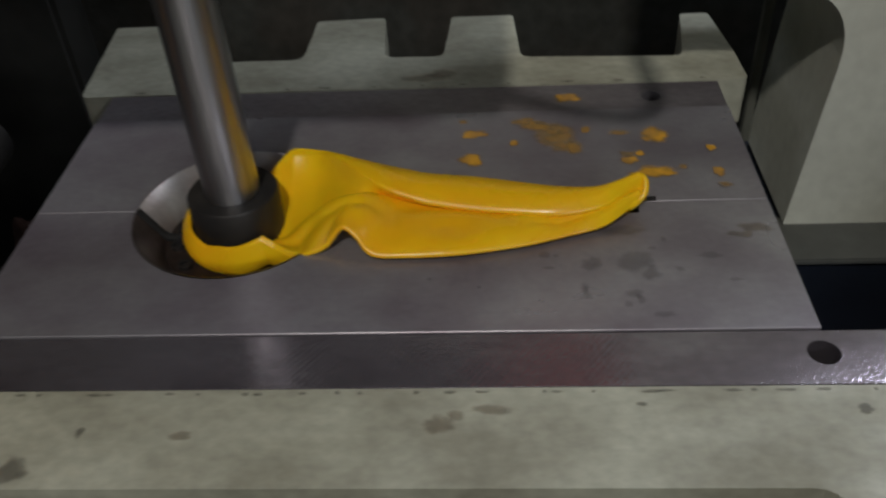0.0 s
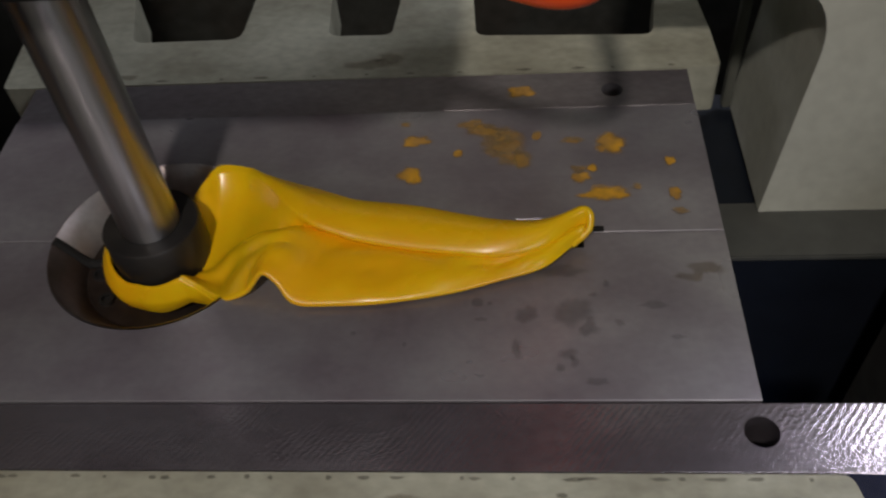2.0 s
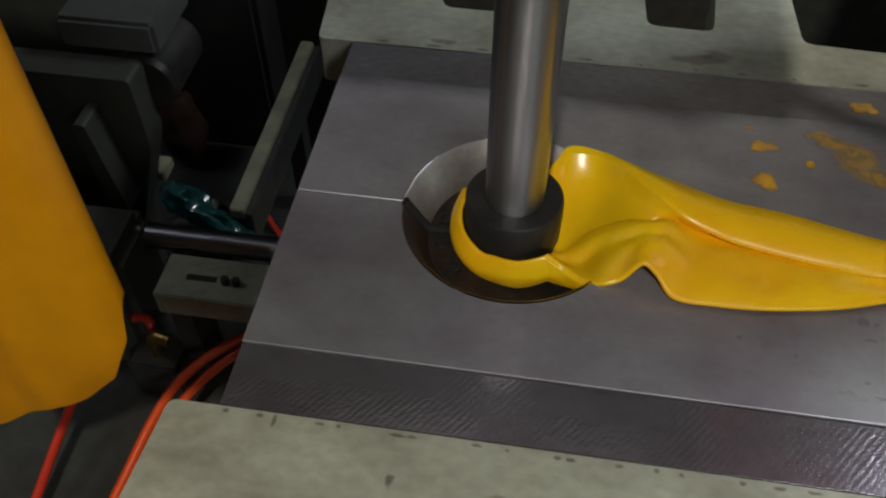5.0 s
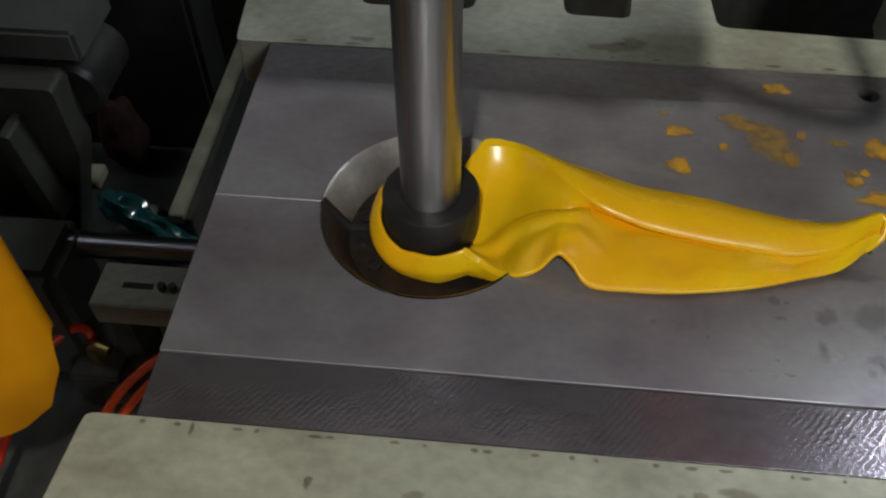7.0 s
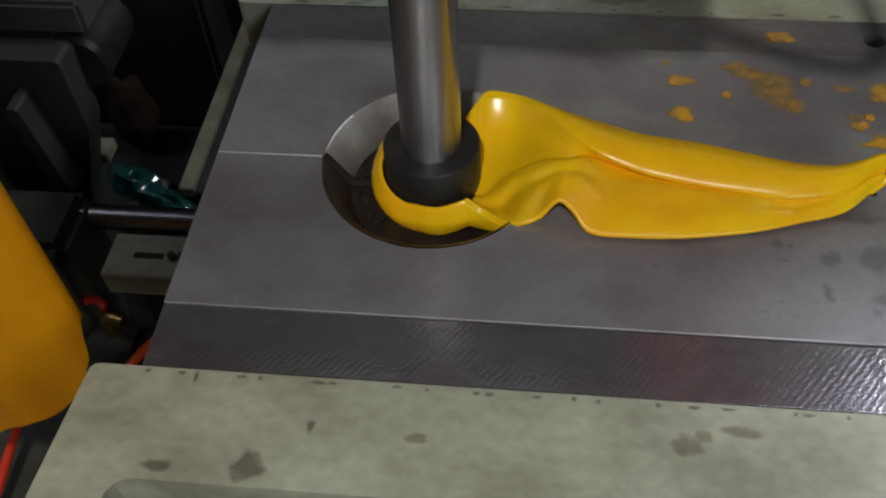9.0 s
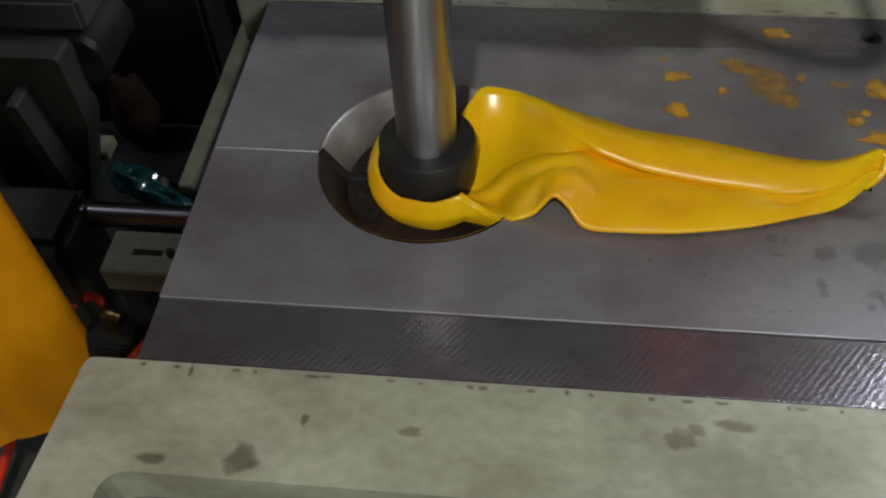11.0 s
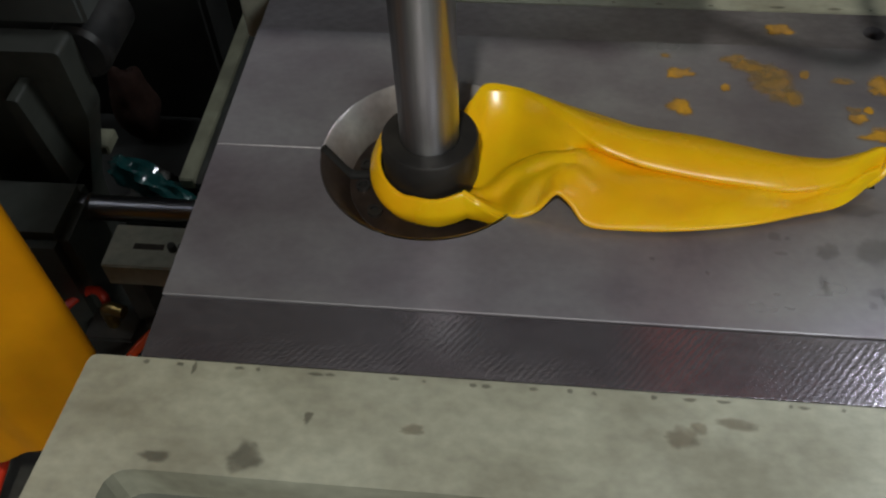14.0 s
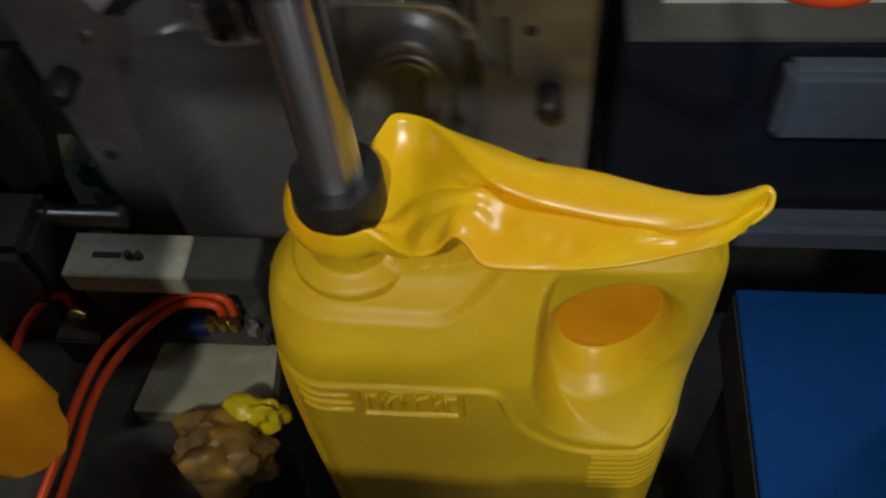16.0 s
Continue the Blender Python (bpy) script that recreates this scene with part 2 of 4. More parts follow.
def lathe(profile, m=None, a0=0.0, a1=360.0, n=48, bm=None):
    """Turns a profile of (radius, height) about z."""
    bm = bm or bmesh.new()
    full = abs(a1 - a0) >= 359.9
    rings = []
    for k in range(n if full else n + 1):
        a = radians(a0 + (a1 - a0) * k / n)
        rings.append([bm.verts.new((m or Matrix()) @ Vector((r * math.cos(a), r * math.sin(a), z))) for r, z in profile])
    for k in range(len(rings) if full else len(rings) - 1):
        p, q = rings[k], rings[(k + 1) % len(rings)]
        for i in range(len(profile) - 1):
            bm.faces.new((p[i], q[i], q[i + 1], p[i + 1]))
    bmesh.ops.remove_doubles(bm, verts=bm.verts, dist=1e-6)
    return bm


def rod(a, b, r, n=20, bm=None, bevel=0.15):
    a, b = Vector(a), Vector(b)
    m = Matrix.Translation(a) @ (b - a).to_track_quat("Z", "Y").to_matrix().to_4x4()
    h, c = (b - a).length, r * bevel
    return lathe([(0, 0), (r - c, 0), (r, c), (r, h - c), (r - c, h), (0, h)], m, n=n, bm=bm)


def plate(outline, holes, z0, z1):
    """A slab with any outline and with holes right through it."""
    bm = bmesh.new()
    loops, edges = [], []
    for pts in [outline, *holes]:
        vs = [bm.verts.new((x, y, z1)) for x, y in pts]
        loops.append(vs)
        edges += [bm.edges.new((vs[i], vs[(i + 1) % len(vs)])) for i in range(len(vs))]
    bmesh.ops.triangle_fill(bm, use_beauty=True, use_dissolve=False, edges=edges)
    top = list(bm.faces)
    low = {}
    for v in [v for l in loops for v in l]:
        low[v] = bm.verts.new((v.co.x, v.co.y, z0))
    for f in top:
        bm.faces.new([low[v] for v in reversed(f.verts)])
    for vs in loops:
        for i in range(len(vs)):
            a, b = vs[i], vs[(i + 1) % len(vs)]
            bm.faces.new((a, b, low[b], low[a]))
    return bm


def ring(cx, cy, r, n=24):
    return [(cx + r * math.cos(2 * math.pi * k / n), cy + r * math.sin(2 * math.pi * k / n)) for k in range(n)]


def rounded(pts, r, n=5):
    """A polygon with its corners rounded; a point may carry a radius of its own."""
    out = []
    for i, p in enumerate(pts):
        a, b, c = Vector(pts[i - 1][:2]), Vector(p[:2]), Vector(pts[(i + 1) % len(pts)][:2])
        rr = p[2] if len(p) > 2 else r
        u, w = (a - b).normalized(), (c - b).normalized()
        rr = min(rr, (a - b).length * 0.45, (c - b).length * 0.45)
        for k in range(n + 1):
            s = k / n
            out.append(tuple(b + u * rr * (1 - s) ** 2 + w * rr * s ** 2))
    return out


def pipe(points, r, n=12, steps=8, closed=False):
    """A hose through the points."""
    P = [Vector(p) for p in points]
    P = [P[0] * 2 - P[1]] + P + [P[-1] * 2 - P[-2]]
    line = []
    for i in range(1, len(P) - 2):
        for k in range(steps):
            t = k / steps
            a, b, c, d = P[i - 1 : i + 3]
            line.append(0.5 * (2 * b + (c - a) * t + (2 * a - 5 * b + 4 * c - d) * t * t + (3 * b - a - 3 * c + d) * t ** 3))
    line.append(P[-2])
    bm, rings, side = bmesh.new(), [], Vector((0.3, 0.2, 1))
    for i, p in enumerate(line):
        d = (line[min(i + 1, len(line) - 1)] - line[max(i - 1, 0)]).normalized()
        side = (side - d * side.dot(d)).normalized()
        up = d.cross(side)
        rings.append([bm.verts.new(p + r * (math.cos(2 * math.pi * k / n) * side + math.sin(2 * math.pi * k / n) * up)) for k in range(n)])
    for p, q in zip(rings, rings[1:]):
        for k in range(n):
            bm.faces.new((p[k], p[(k + 1) % n], q[(k + 1) % n], q[k]))
    bm.faces.new(rings[0][::-1]), bm.faces.new(rings[-1])
    return bm


# ---- the shape of the can, shared by the can and the two mould cavities ----
CX, R_BOWL = 0.102, 0.051
W, DEPTH, LOW = 0.36, 0.087, -0.385


def sm(a, b, x):
    t = np.clip((x - a) / (b - a), 0, 1)
    return t * t * (3 - 2 * t)


OUTLINE = rounded([(0.080, -0.012, 0.001), (0.080, -0.036), (0.052, -0.062, 0.03), (0.043, -0.115, 0.03), (0.041, -0.36, 0.025), (0.289, -0.36, 0.025),
                   (0.290, -0.2, 0.03), (0.286, -0.165, 0.03), (0.293, -0.11, 0.05), (0.292, -0.012, 0.06), (0.200, -0.009, 0.045),
                   (0.166, -0.039, 0.03), (0.124, -0.042), (0.124, -0.012, 0.001)], 0.008, 8)
# the same without the neck, for an even shoulder
SHOULDER = rounded([(0.052, -0.039, 0.055), (0.043, -0.15, 0.05), (0.041, -0.36, 0.025), (0.289, -0.36, 0.025), (0.290, -0.2, 0.03), (0.286, -0.165, 0.03), (0.293, -0.11, 0.05),
                    (0.292, -0.012, 0.06), (0.205, -0.009, 0.045), (0.17, -0.034, 0.04)], 0.008, 8)
HOLE_X, HOLE_Z, HOLE_A, HOLE_B, HOLE_LEAN = 0.236, -0.091, 0.0285, 0.045, -0.25


def outline_distance(x, z, line=OUTLINE):
    """How far a point lies inside the can's outline (negative outside)."""
    p = np.array(line)
    q = np.roll(p, -1, 0)
    best, inside = np.full(x.shape, 1e9), np.zeros(x.shape, bool)
    for (ax, az), (bx, bz) in zip(p, q):
        dx, dz = bx - ax, bz - az
        t = np.clip(((x - ax) * dx + (z - az) * dz) / (dx * dx + dz * dz + 1e-15), 0, 1)
        best = np.minimum(best, np.hypot(x - ax - t * dx, z - az - t * dz))
        cross = (az > z) != (bz > z)
        inside ^= cross & (x < ax + (z - az) / (dz if abs(dz) > 1e-12 else 1e-12) * dx)
    return np.where(inside, best, -best)


def hole_distance(x, z):
    """How far a point lies outside the grip hole (negative in it)."""
    c, s = math.cos(HOLE_LEAN), math.sin(HOLE_LEAN)
    u, v = (x - HOLE_X) * c + (z - HOLE_Z) * s, -(x - HOLE_X) * s + (z - HOLE_Z) * c
    k = np.hypot(u / HOLE_A, v / HOLE_B) + 1e-9
    return (k - 1) * np.hypot(u, v) / k


def can_distance(x, z):
    return outline_distance(x, z)


def can_half(x, z):
    """Half the can's thickness at (x, z)."""
    d, h = outline_distance(x, z), hole_distance(x, z)
    # body: rounded towards the sides, a stepped slope towards the top
    r = 0.034 + 0.008 * sm(-0.14, -0.06, z)
    e = outline_distance(x, z, SHOULDER)
    round_in = np.sqrt(np.clip(1 - (1 - np.clip(e / r, 0, 1)) ** 2, 0, 1))
    t = (z + 0.095) / 0.078
    front = 0.056 - 0.027 * np.clip(0.5 * (t + np.sqrt(t * t + 0.005)), 0, 1.1)
    step = -0.0605 + 0.052 * sm(0.14, 0.215, x) ** 1.3
    near = sm(0.0, 0.012, e)
    body = front * round_in - 0.0075 * sm(step - 0.003, step + 0.002, z) * near - 0.003 * sm(step + 0.002, step - 0.003, z) * sm(step - 0.024, step - 0.006, z) * near
    body = np.minimum(body, np.sqrt(np.clip(0.21 * d, 0, 1)))
    # grip: a thinner handle above a scoop
    u, v = (x - 0.266) / 0.0655, (z + 0.083) / 0.085
    scoop = sm(1.06, 0.95, (np.abs(u) ** 3 + np.abs(v) ** 3) ** (1 / 3))
    grip = (0.026 + 0.03 * np.clip((-0.118 - z) / 0.05, 0, 1) ** 1.7) * np.sqrt(np.clip(1 - (1 - np.clip(d / 0.022, 0, 1)) ** 2, 0, 1))
    body = body * (1 - scoop) + np.minimum(grip, body) * scoop
    # web left in the grip hole
    web = sm(0.004, -0.004, h)
    lip = 1 - 0.25 * sm(0.012, 0.0, np.abs(h))
    body = body * lip * (1 - web) + np.minimum(body, 0.010) * web
    # neck and the round collar under it
    neck = np.sqrt(np.clip(0.0225 ** 2 - (x - CX) ** 2, 0, 1)) * (np.abs(x - CX) < 0.0225)
    body = np.where(z > -0.045, np.maximum(np.minimum(body, 0.029 + 0.03 * sm(-0.036, -0.045, z)), neck), body)
    swell = 0.0325 - 0.010 * sm(-0.046, -0.04, z)
    collar = np.sqrt(np.clip(swell ** 2 - (x - CX) ** 2, 0, 1)) * sm(-0.076, -0.05, z) * (z < -0.03)
    body = np.maximum(body, collar * (d > 0))
    return body * (d > 0)


def line_mark(x, z, pts, w):
    best = np.full(x.shape, 1e9)
    for (ax, az), (bx, bz) in zip(pts, pts[1:]):
        dx, dz = bx - ax, bz - az
        t = np.clip(((x - ax) * dx + (z - az) * dz) / (dx * dx + dz * dz), 0, 1)
        best = np.minimum(best, np.hypot(x - ax - t * dx, z - az - t * dz))
    return sm(w, w * 0.3, best)


BORDER = rounded([(0.055, -0.4), (0.055, -0.102, 0.004), (0.178, -0.1005, 0.01), (0.186, -0.146, 0.03), (0.222, -0.182, 0.03), (0.3, -0.168), (0.34, -0.4)], 0.004, 6)


def can_relief(x, z):
    """Raised and sunk marks of the can's front: panel border, frame, bars and ribs."""
    p = np.array(BORDER)
    inside = np.zeros(x.shape, bool)
    for (ax, az), (bx, bz) in zip(p, np.roll(p, -1, 0)):
        cross = (az > z) != (bz > z)
        inside ^= cross & (x < ax + (z - az) / ((bz - az) or 1e-12) * (bx - ax))
    out = -0.0022 * inside
    out = out + 0.0022 * line_mark(x, z, BORDER[1:-1], 0.0038)
    fr = [(0.1, -0.1095), (0.158, -0.1085), (0.157, -0.14), (0.1, -0.141), (0.1, -0.1095)]
    out = out + 0.0018 * line_mark(x, z, fr, 0.0022)
    for k in range(4):
        zz = -0.109 - 0.0095 * k
        out = out + 0.0016 * line_mark(x, z, [(0.06 + 0.002 * k, zz), (0.094, zz - 0.001)], 0.0022)
    for k, (a, b) in enumerate(((0.099, 0.104), (0.105, 0.107), (0.110, 0.116), (0.119, 0.122), (0.126, 0.133), (0.137, 0.139), (0.143, 0.148))):
        out = out + 0.0014 * line_mark(x, z, [(a + 0.006, -0.115), (a + 0.006, -0.134)], 0.0018) + 0.0014 * line_mark(x, z, [(a + 0.006, -0.117 - 0.004 * (k % 3)), (b + 0.006, -0.117 - 0.006 * (k % 2))], 0.0018)
    for k in range(7):
        zz = -0.196 - 0.0085 * k
        out = out + 0.0013 * line_mark(x, z, [(0.235, zz), (0.276, zz + 0.005)], 0.0036)
    return 1.25 * out


def can_body():
    s = 0.0009
    xs, zs = np.arange(0.030, 0.298, s), np.arange(-0.364, -0.008, s)
    X, Z = np.meshgrid(xs, zs, indexing="ij")
    d = can_distance(X, Z)
    e = 1e-5
    gx, gz = (can_distance(X + e, Z) - d) / e, (can_distance(X, Z + e) - d) / e
    edge = (d <= 0) & (d > -2.4 * s)
    X, Z = np.where(edge, X - gx * d, X), np.where(edge, Z - gz * d, Z)
    half = np.where(d > 0, can_half(X, Z), 0.0)
    front = np.where((half > 0.02), half + can_relief(X, Z), half)
    bm = bmesh.new()
    a, b = {}, {}
    for i in range(len(xs) - 1):
        for j in range(len(zs) - 1):
            q = ((i, j), (i + 1, j), (i + 1, j + 1), (i, j + 1))
            if not any(d[k] > 0 for k in q) or any(d[k] <= -2.4 * s for k in q):
                continue
            for k in q:
                if k not in a:
                    a[k] = bm.verts.new((X[k], -front[k], Z[k]))
                    b[k] = a[k] if d[k] <= 0 else bm.verts.new((X[k], half[k], Z[k]))
            bm.faces.new([a[k] for k in q])
            try:
                bm.faces.new([b[k] for k in reversed(q)])
            except ValueError:
                pass
    return bm


def mould_depth(x, z):
    """How deep the parting face is cut at (x, z)."""
    cav = can_half(x, z)
    r = np.where(z > -0.0181, 0.0515 - 0.0115 * np.clip(-z / 0.018, 0, 1), 0.0)
    r = np.where((z <= -0.0181) & (z > -0.045), 0.024, r)
    bowl = np.sqrt(np.clip(r * r - (x - CX) ** 2, 0, 1))
    seam = np.interp(x, [0.12, 0.165, 0.185, 0.2, 0.25, 0.28, 0.295, 0.318], [-0.044, -0.042, -0.026, -0.012, -0.012, -0.03, -0.062, -0.075])
    pocket = (x > 0.128) & (x < np.where(z > -0.02, 0.2985, 0.309)) & (z > seam + 0.003)
    tooth = np.abs(((x - 0.1575) / 0.0195) % 1 - 0.5)
    ribs = 0.0085 - 0.006 * sm(0.15, 0.08, tooth)
    return np.maximum(np.maximum(cav, bowl), pocket * ribs)


def mould_block(sign):
    """A half with its cavity, chamfered along the top, with the pocket browned and the cavity polished."""
    c = 0.0004
    xs = np.linspace(0, W, 361)
    zs = np.unique(np.r_[np.linspace(LOW, -0.16, 70), np.linspace(-0.16, -0.05, 64), np.linspace(-0.05, -c, 41)])
    X, Z = np.meshgrid(xs, zs, indexing="ij")
    D = mould_depth(X, Z)
    solid = outline_distance(X + (xs[1] - xs[0]) / 2, Z + 0.0005) > 0
    D[0, :] = D[-1, :] = 0
    n, m = len(xs) - 1, len(zs) - 1
    bm = bmesh.new()
    near = [[bm.verts.new((X[i, j], sign * (D[i, j] + 0.0002), Z[i, j])) for j in range(m + 1)] for i in range(n + 1)]
    for i in range(n + 1):
        near[i].append(bm.verts.new((X[i, m], sign * (D[i, m] + 0.0002 + c), 0)))
        near[i].append(bm.verts.new((X[i, m], sign * (DEPTH - c), 0)))
        near[i].append(bm.verts.new((X[i, m], sign * DEPTH, -c)))
        near[i].append(bm.verts.new((X[i, 0], sign * DEPTH, LOW)))
    for i in range(n):
        for j in range(m + 4):
            f = bm.faces.new((near[i][j], near[i + 1][j], near[i + 1][j + 1], near[i][j + 1]))
            if j < m:
                x, z, y = (xs[i] + xs[i + 1]) / 2, (zs[j] + zs[j + 1]) / 2, max(D[i, j], D[i + 1, j], D[i, j + 1], D[i + 1, j + 1])
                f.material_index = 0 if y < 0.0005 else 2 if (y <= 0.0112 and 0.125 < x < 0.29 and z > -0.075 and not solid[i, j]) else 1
        bm.faces.new((near[i][0], near[i][m + 4], near[i + 1][m + 4], near[i + 1][0]))
    for i in (0, n):
        bm.faces.new(near[i])
    return bm


# ---- setting ----
def shell(name, x0, x1, y0, y1, z0, z1, material, label):
    tagged(obj(name, box(x0, x1, y0, y1, z0, z1), material), label, "", "", "structure")


shell("floor", -4, 4, -4, 4, -1.1, -1.0, FLOORM, "oily grey concrete workshop floor")
shell("ceiling", -4, 4, -4, 4, 2.6, 2.7, WALLM, "unseen workshop ceiling, pale to bounce light")
shell("wall_north", -4, 4, 4, 4.1, -1.0, 2.6, WALLM, "unseen grey workshop wall, pale to bounce light")
shell("wall_south", -4, 4, -4.1, -4, -1.0, 2.6, WALLM, "unseen grey workshop wall, pale to bounce light")
shell("wall_west", -4.1, -4, -4, 4, -1.0, 2.6, WALLM, "unseen grey workshop wall, pale to bounce light")
shell("wall_east", 4, 4.1, -4, 4, -1.0, 2.6, WALLM, "unseen grey workshop wall, pale to bounce light")


# ---- mould halves ----
def mould_half(sign, label):
    t = thing("mould_half", (0.18, sign * 0.06, LOW), label, "mould", "mould halves")
    block = part("block", mould_block(sign), STEEL, t, smooth=True)
    block.data.materials.append(FACE)
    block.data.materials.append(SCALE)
    # conical seat round the neck
    a0 = 0 if sign > 0 else 180
    place = Matrix.Translation((CX, sign * 0.0003, 0))
    part("cone", lathe([(0.0510, 0.0003), (0.0500, -0.0002), (0.0395, -0.0176)], place, a0, a0 + 180, 48), CONE if sign > 0 else CONE_SHADED, t, "heat-browned turned steel cone round the neck, front half coloured for shade", True)
    part("neck_seat", lathe([(0.0394, -0.0176), (0.0246, -0.0176), (0.0246, -0.034)], place, a0, a0 + 180, 48), BROWN, t, "dark browned neck seat", True)
    for ang in (12, 42, 138, 168):
        a = radians(ang * sign)
        x, y = CX + 0.033 * math.cos(a), 0.033 * math.sin(a)
        part("screw", lathe([(0, 0.0005), (0.0022, 0.0005), (0.0022, 0.002), (0.0036, 0.002), (0.0036, -0.001)], Matrix.Translation((x, y, -0.0176)), n=16), BLACKST, t, "black socket-head screw")
    return t


back = mould_half(1, "grey ground-steel mould half with ribbed cavity edge")
front = mould_half(-1, "grey ground-steel mould half with oil stains on top")

part("seam_gap", pipe([(0.0512, 0.0, 0.0002), (0.0562, 0.0, -0.0076), (0.0622, 0.0, -0.0162), (0.07, 0.0, -0.0168), (0.0785, 0.0, -0.0168)], 0.0024, 8, 3), VOID, front, "dark strip for the shade in the open seam of the neck seat")


part("slot", box(0.3, 0.3075, 0.0004, 0.0034, -0.004, 0.0004), VOID, back, "dark block for the shade in a slot at the parting line")


def pinch_edge():
    pts = [p for p in OUTLINE if p[0] > 0.123 and p[1] > -0.075]
    return pipe([(x, -0.0003, z + 0.0012) for x, z in pts], 0.0019, 8, 2)


part("pinch_edge", pinch_edge(), BEAD, back, "shiny pinch edge, coloured bright for its glint", True)
for k in range(8):
    x = 0.148 + 0.0195 * k
    z = float(np.interp(x, [0.12, 0.165, 0.185, 0.2, 0.25, 0.28, 0.295, 0.318], [-0.040, -0.038, -0.023, -0.009, -0.009, -0.027, -0.06, -0.07]))
    part("rib_foot", rod((x, 0.006, z + 0.0025), (x, -0.0012, z + 0.0025), 0.0027, 12, bevel=0.4), BEAD, back, "bright bead for the glint at the foot of a rib", True)
    part("rib_edge", rod((x, -0.0002, z + 0.004), (x, -0.0002, min(z + 0.03, -0.003)), 0.0011, 8), FACE, back, "worn edge of a rib", True)
# round boss with rings in the grip
tilt = 0.2
for r in (1.0, 0.84):
    loop = [(HOLE_X + 0.002 + 0.029 * r * math.cos(a) * math.cos(tilt) + 0.046 * r * math.sin(a) * math.sin(tilt), 0.0085, HOLE_Z - 0.012 + 0.046 * r * math.sin(a) * math.cos(tilt) - 0.029 * r * math.cos(a) * math.sin(tilt)) for a in np.linspace(0, 2 * math.pi, 41)]
    part("boss_ring", pipe(loop, 0.0019 if r > 0.9 else 0.0013, 8, 1), CONE, back, "raised ring on the boss", True)
for k in range(6):
    u = -0.0155 + 0.0061 * k + 0.0012 * math.sin(k * 2.3)
    h = 0.036 * math.sqrt(1 - (u / 0.024) ** 2)
    ridge = [(HOLE_X + 0.002 + u + 0.0012 * math.sin((5 + k % 3 * 3) * v + 2 * k) + tilt * h * v, 0.0092, HOLE_Z - 0.012 + h * v) for v in np.linspace(-0.85, 0.85, 9)]
    part("boss_ridge", pipe(ridge, 0.0007, 6, 2), FACE, back, "fine ridge on the boss", True)
for x, z, r, long in ((0.019, -0.068, 0.0095, 0.024), (0.334, -0.079, 0.0085, 0.022)):
    part("guide_pin", rod((x, 0.002, z), (x, -long, z), r, 20, bevel=0.35), BLACKST, back, "dark round guide pin", True)
# Solid dark discs paint the shade of open holes.
for x, z, r in ((0.016, -0.15, 0.0055), (0.33, -0.15, 0.0055), (0.322, -0.03, 0.004)):
    part("bolt_hole", rod((x, 0.003, z), (x, -0.0006, z), r, 16, bevel=0.05), NEAR_BLACK, back, "dark disc for the shade in a bolt hole")
for x, z in ((0.046, -0.034), (0.062, -0.06)):
    part("cap_screw", lathe([(0, 0), (0.002, 0), (0.002, 0.003), (0.0042, 0.003), (0.0042, -0.001)], pose(x, 0, z, 90, 0, 0), n=16), CHROME, back, "bright cap screw", True)


def clamp_bar(parent, y0, y1, x0, x1, hole, material):
    bm = plate([(x0, y0), (x1, y0), (x1, y1), (x0, y1)], [ring(hole[0], hole[1], hole[2])], -0.06, -0.0009)
    rim = [e for e in bm.edges if all(v.co.z > -0.001 for v in e.verts) and (all(abs(v.co.y - y0) < 1e-5 for v in e.verts) or all(abs(v.co.y - y1) < 1e-5 for v in e.verts))]
    bmesh.ops.bevel(bm, geom=rim, offset=0.0004, segments=1, affect="EDGES")
    part("clamp_bar", bm, material, parent, "milled steel bar with a bolt hole")
    # Added plug: its black colour makes the hole look shaded.
    part("hole_plug", rod((hole[0], hole[1], -0.05), (hole[0], hole[1], -0.034), hole[2] - 0.0006, 16), BLACKST, parent, "dark plug that colours in the shade of the hole")


clamp_bar(back, 0.0876, 0.1165, 0.0, 0.36, (0.3195, 0.101, 0.0055), STRIP)
clamp_bar(front, -0.1165, -0.0876, 0.0, 0.428, (0.3575, -0.1, 0.0065), BAR)
part("end_piece", box(0.4045, 0.4265, -0.1155, -0.0885, -0.05, -0.0004, 0.0003), STRIP, front, "bright polished end of the bar")


# ---- cream platens ----
def platen(sign, label, outline, z0):
    t = thing("platen", (0.18, sign * 0.16, z0), label, "machine part", "platens")
    bm = plate([(x, sign * y) for x, y in outline], [], z0, -0.0005)
    part("casting", bm, CREAM, t)
    return t


comb = rounded([(-0.02, 0.1172, 0.004), (0.378, 0.1172, 0.004), (0.377, 0.15, 0.004), (0.3715, 0.206), (0.3535, 0.206), (0.3455, 0.1478, 0.006), (0.2475, 0.1525, 0.006), (0.244, 0.212),
                (0.203, 0.212), (0.199, 0.156, 0.006), (0.162, 0.157, 0.006), (0.158, 0.214), (0.112, 0.212), (0.11, 0.157, 0.008), (0.045, 0.157, 0.006),
                (0.032, 0.212), (-0.028, 0.212)], 0.003, 3)
plat_b = platen(1, "chipped cream-painted cast platen with comb slots", comb, -0.03)
part("web", box(-0.01, 0.365, 0.126, 0.15, -0.38, -0.03), CREAM, plat_b)
tray = rounded([(-0.02, 0.1172, 0.004), (0.385, 0.1172, 0.004), (0.392, 0.15, 0.004), (0.40, 0.24), (0.35, 0.24), (0.345, 0.163, 0.01), (0.003, 0.163, 0.01), (-0.002, 0.24), (-0.03, 0.24)], 0.003, 4)
plat_f = platen(-1, "stained cream-painted cast platen with a wide recess", tray, -0.03)
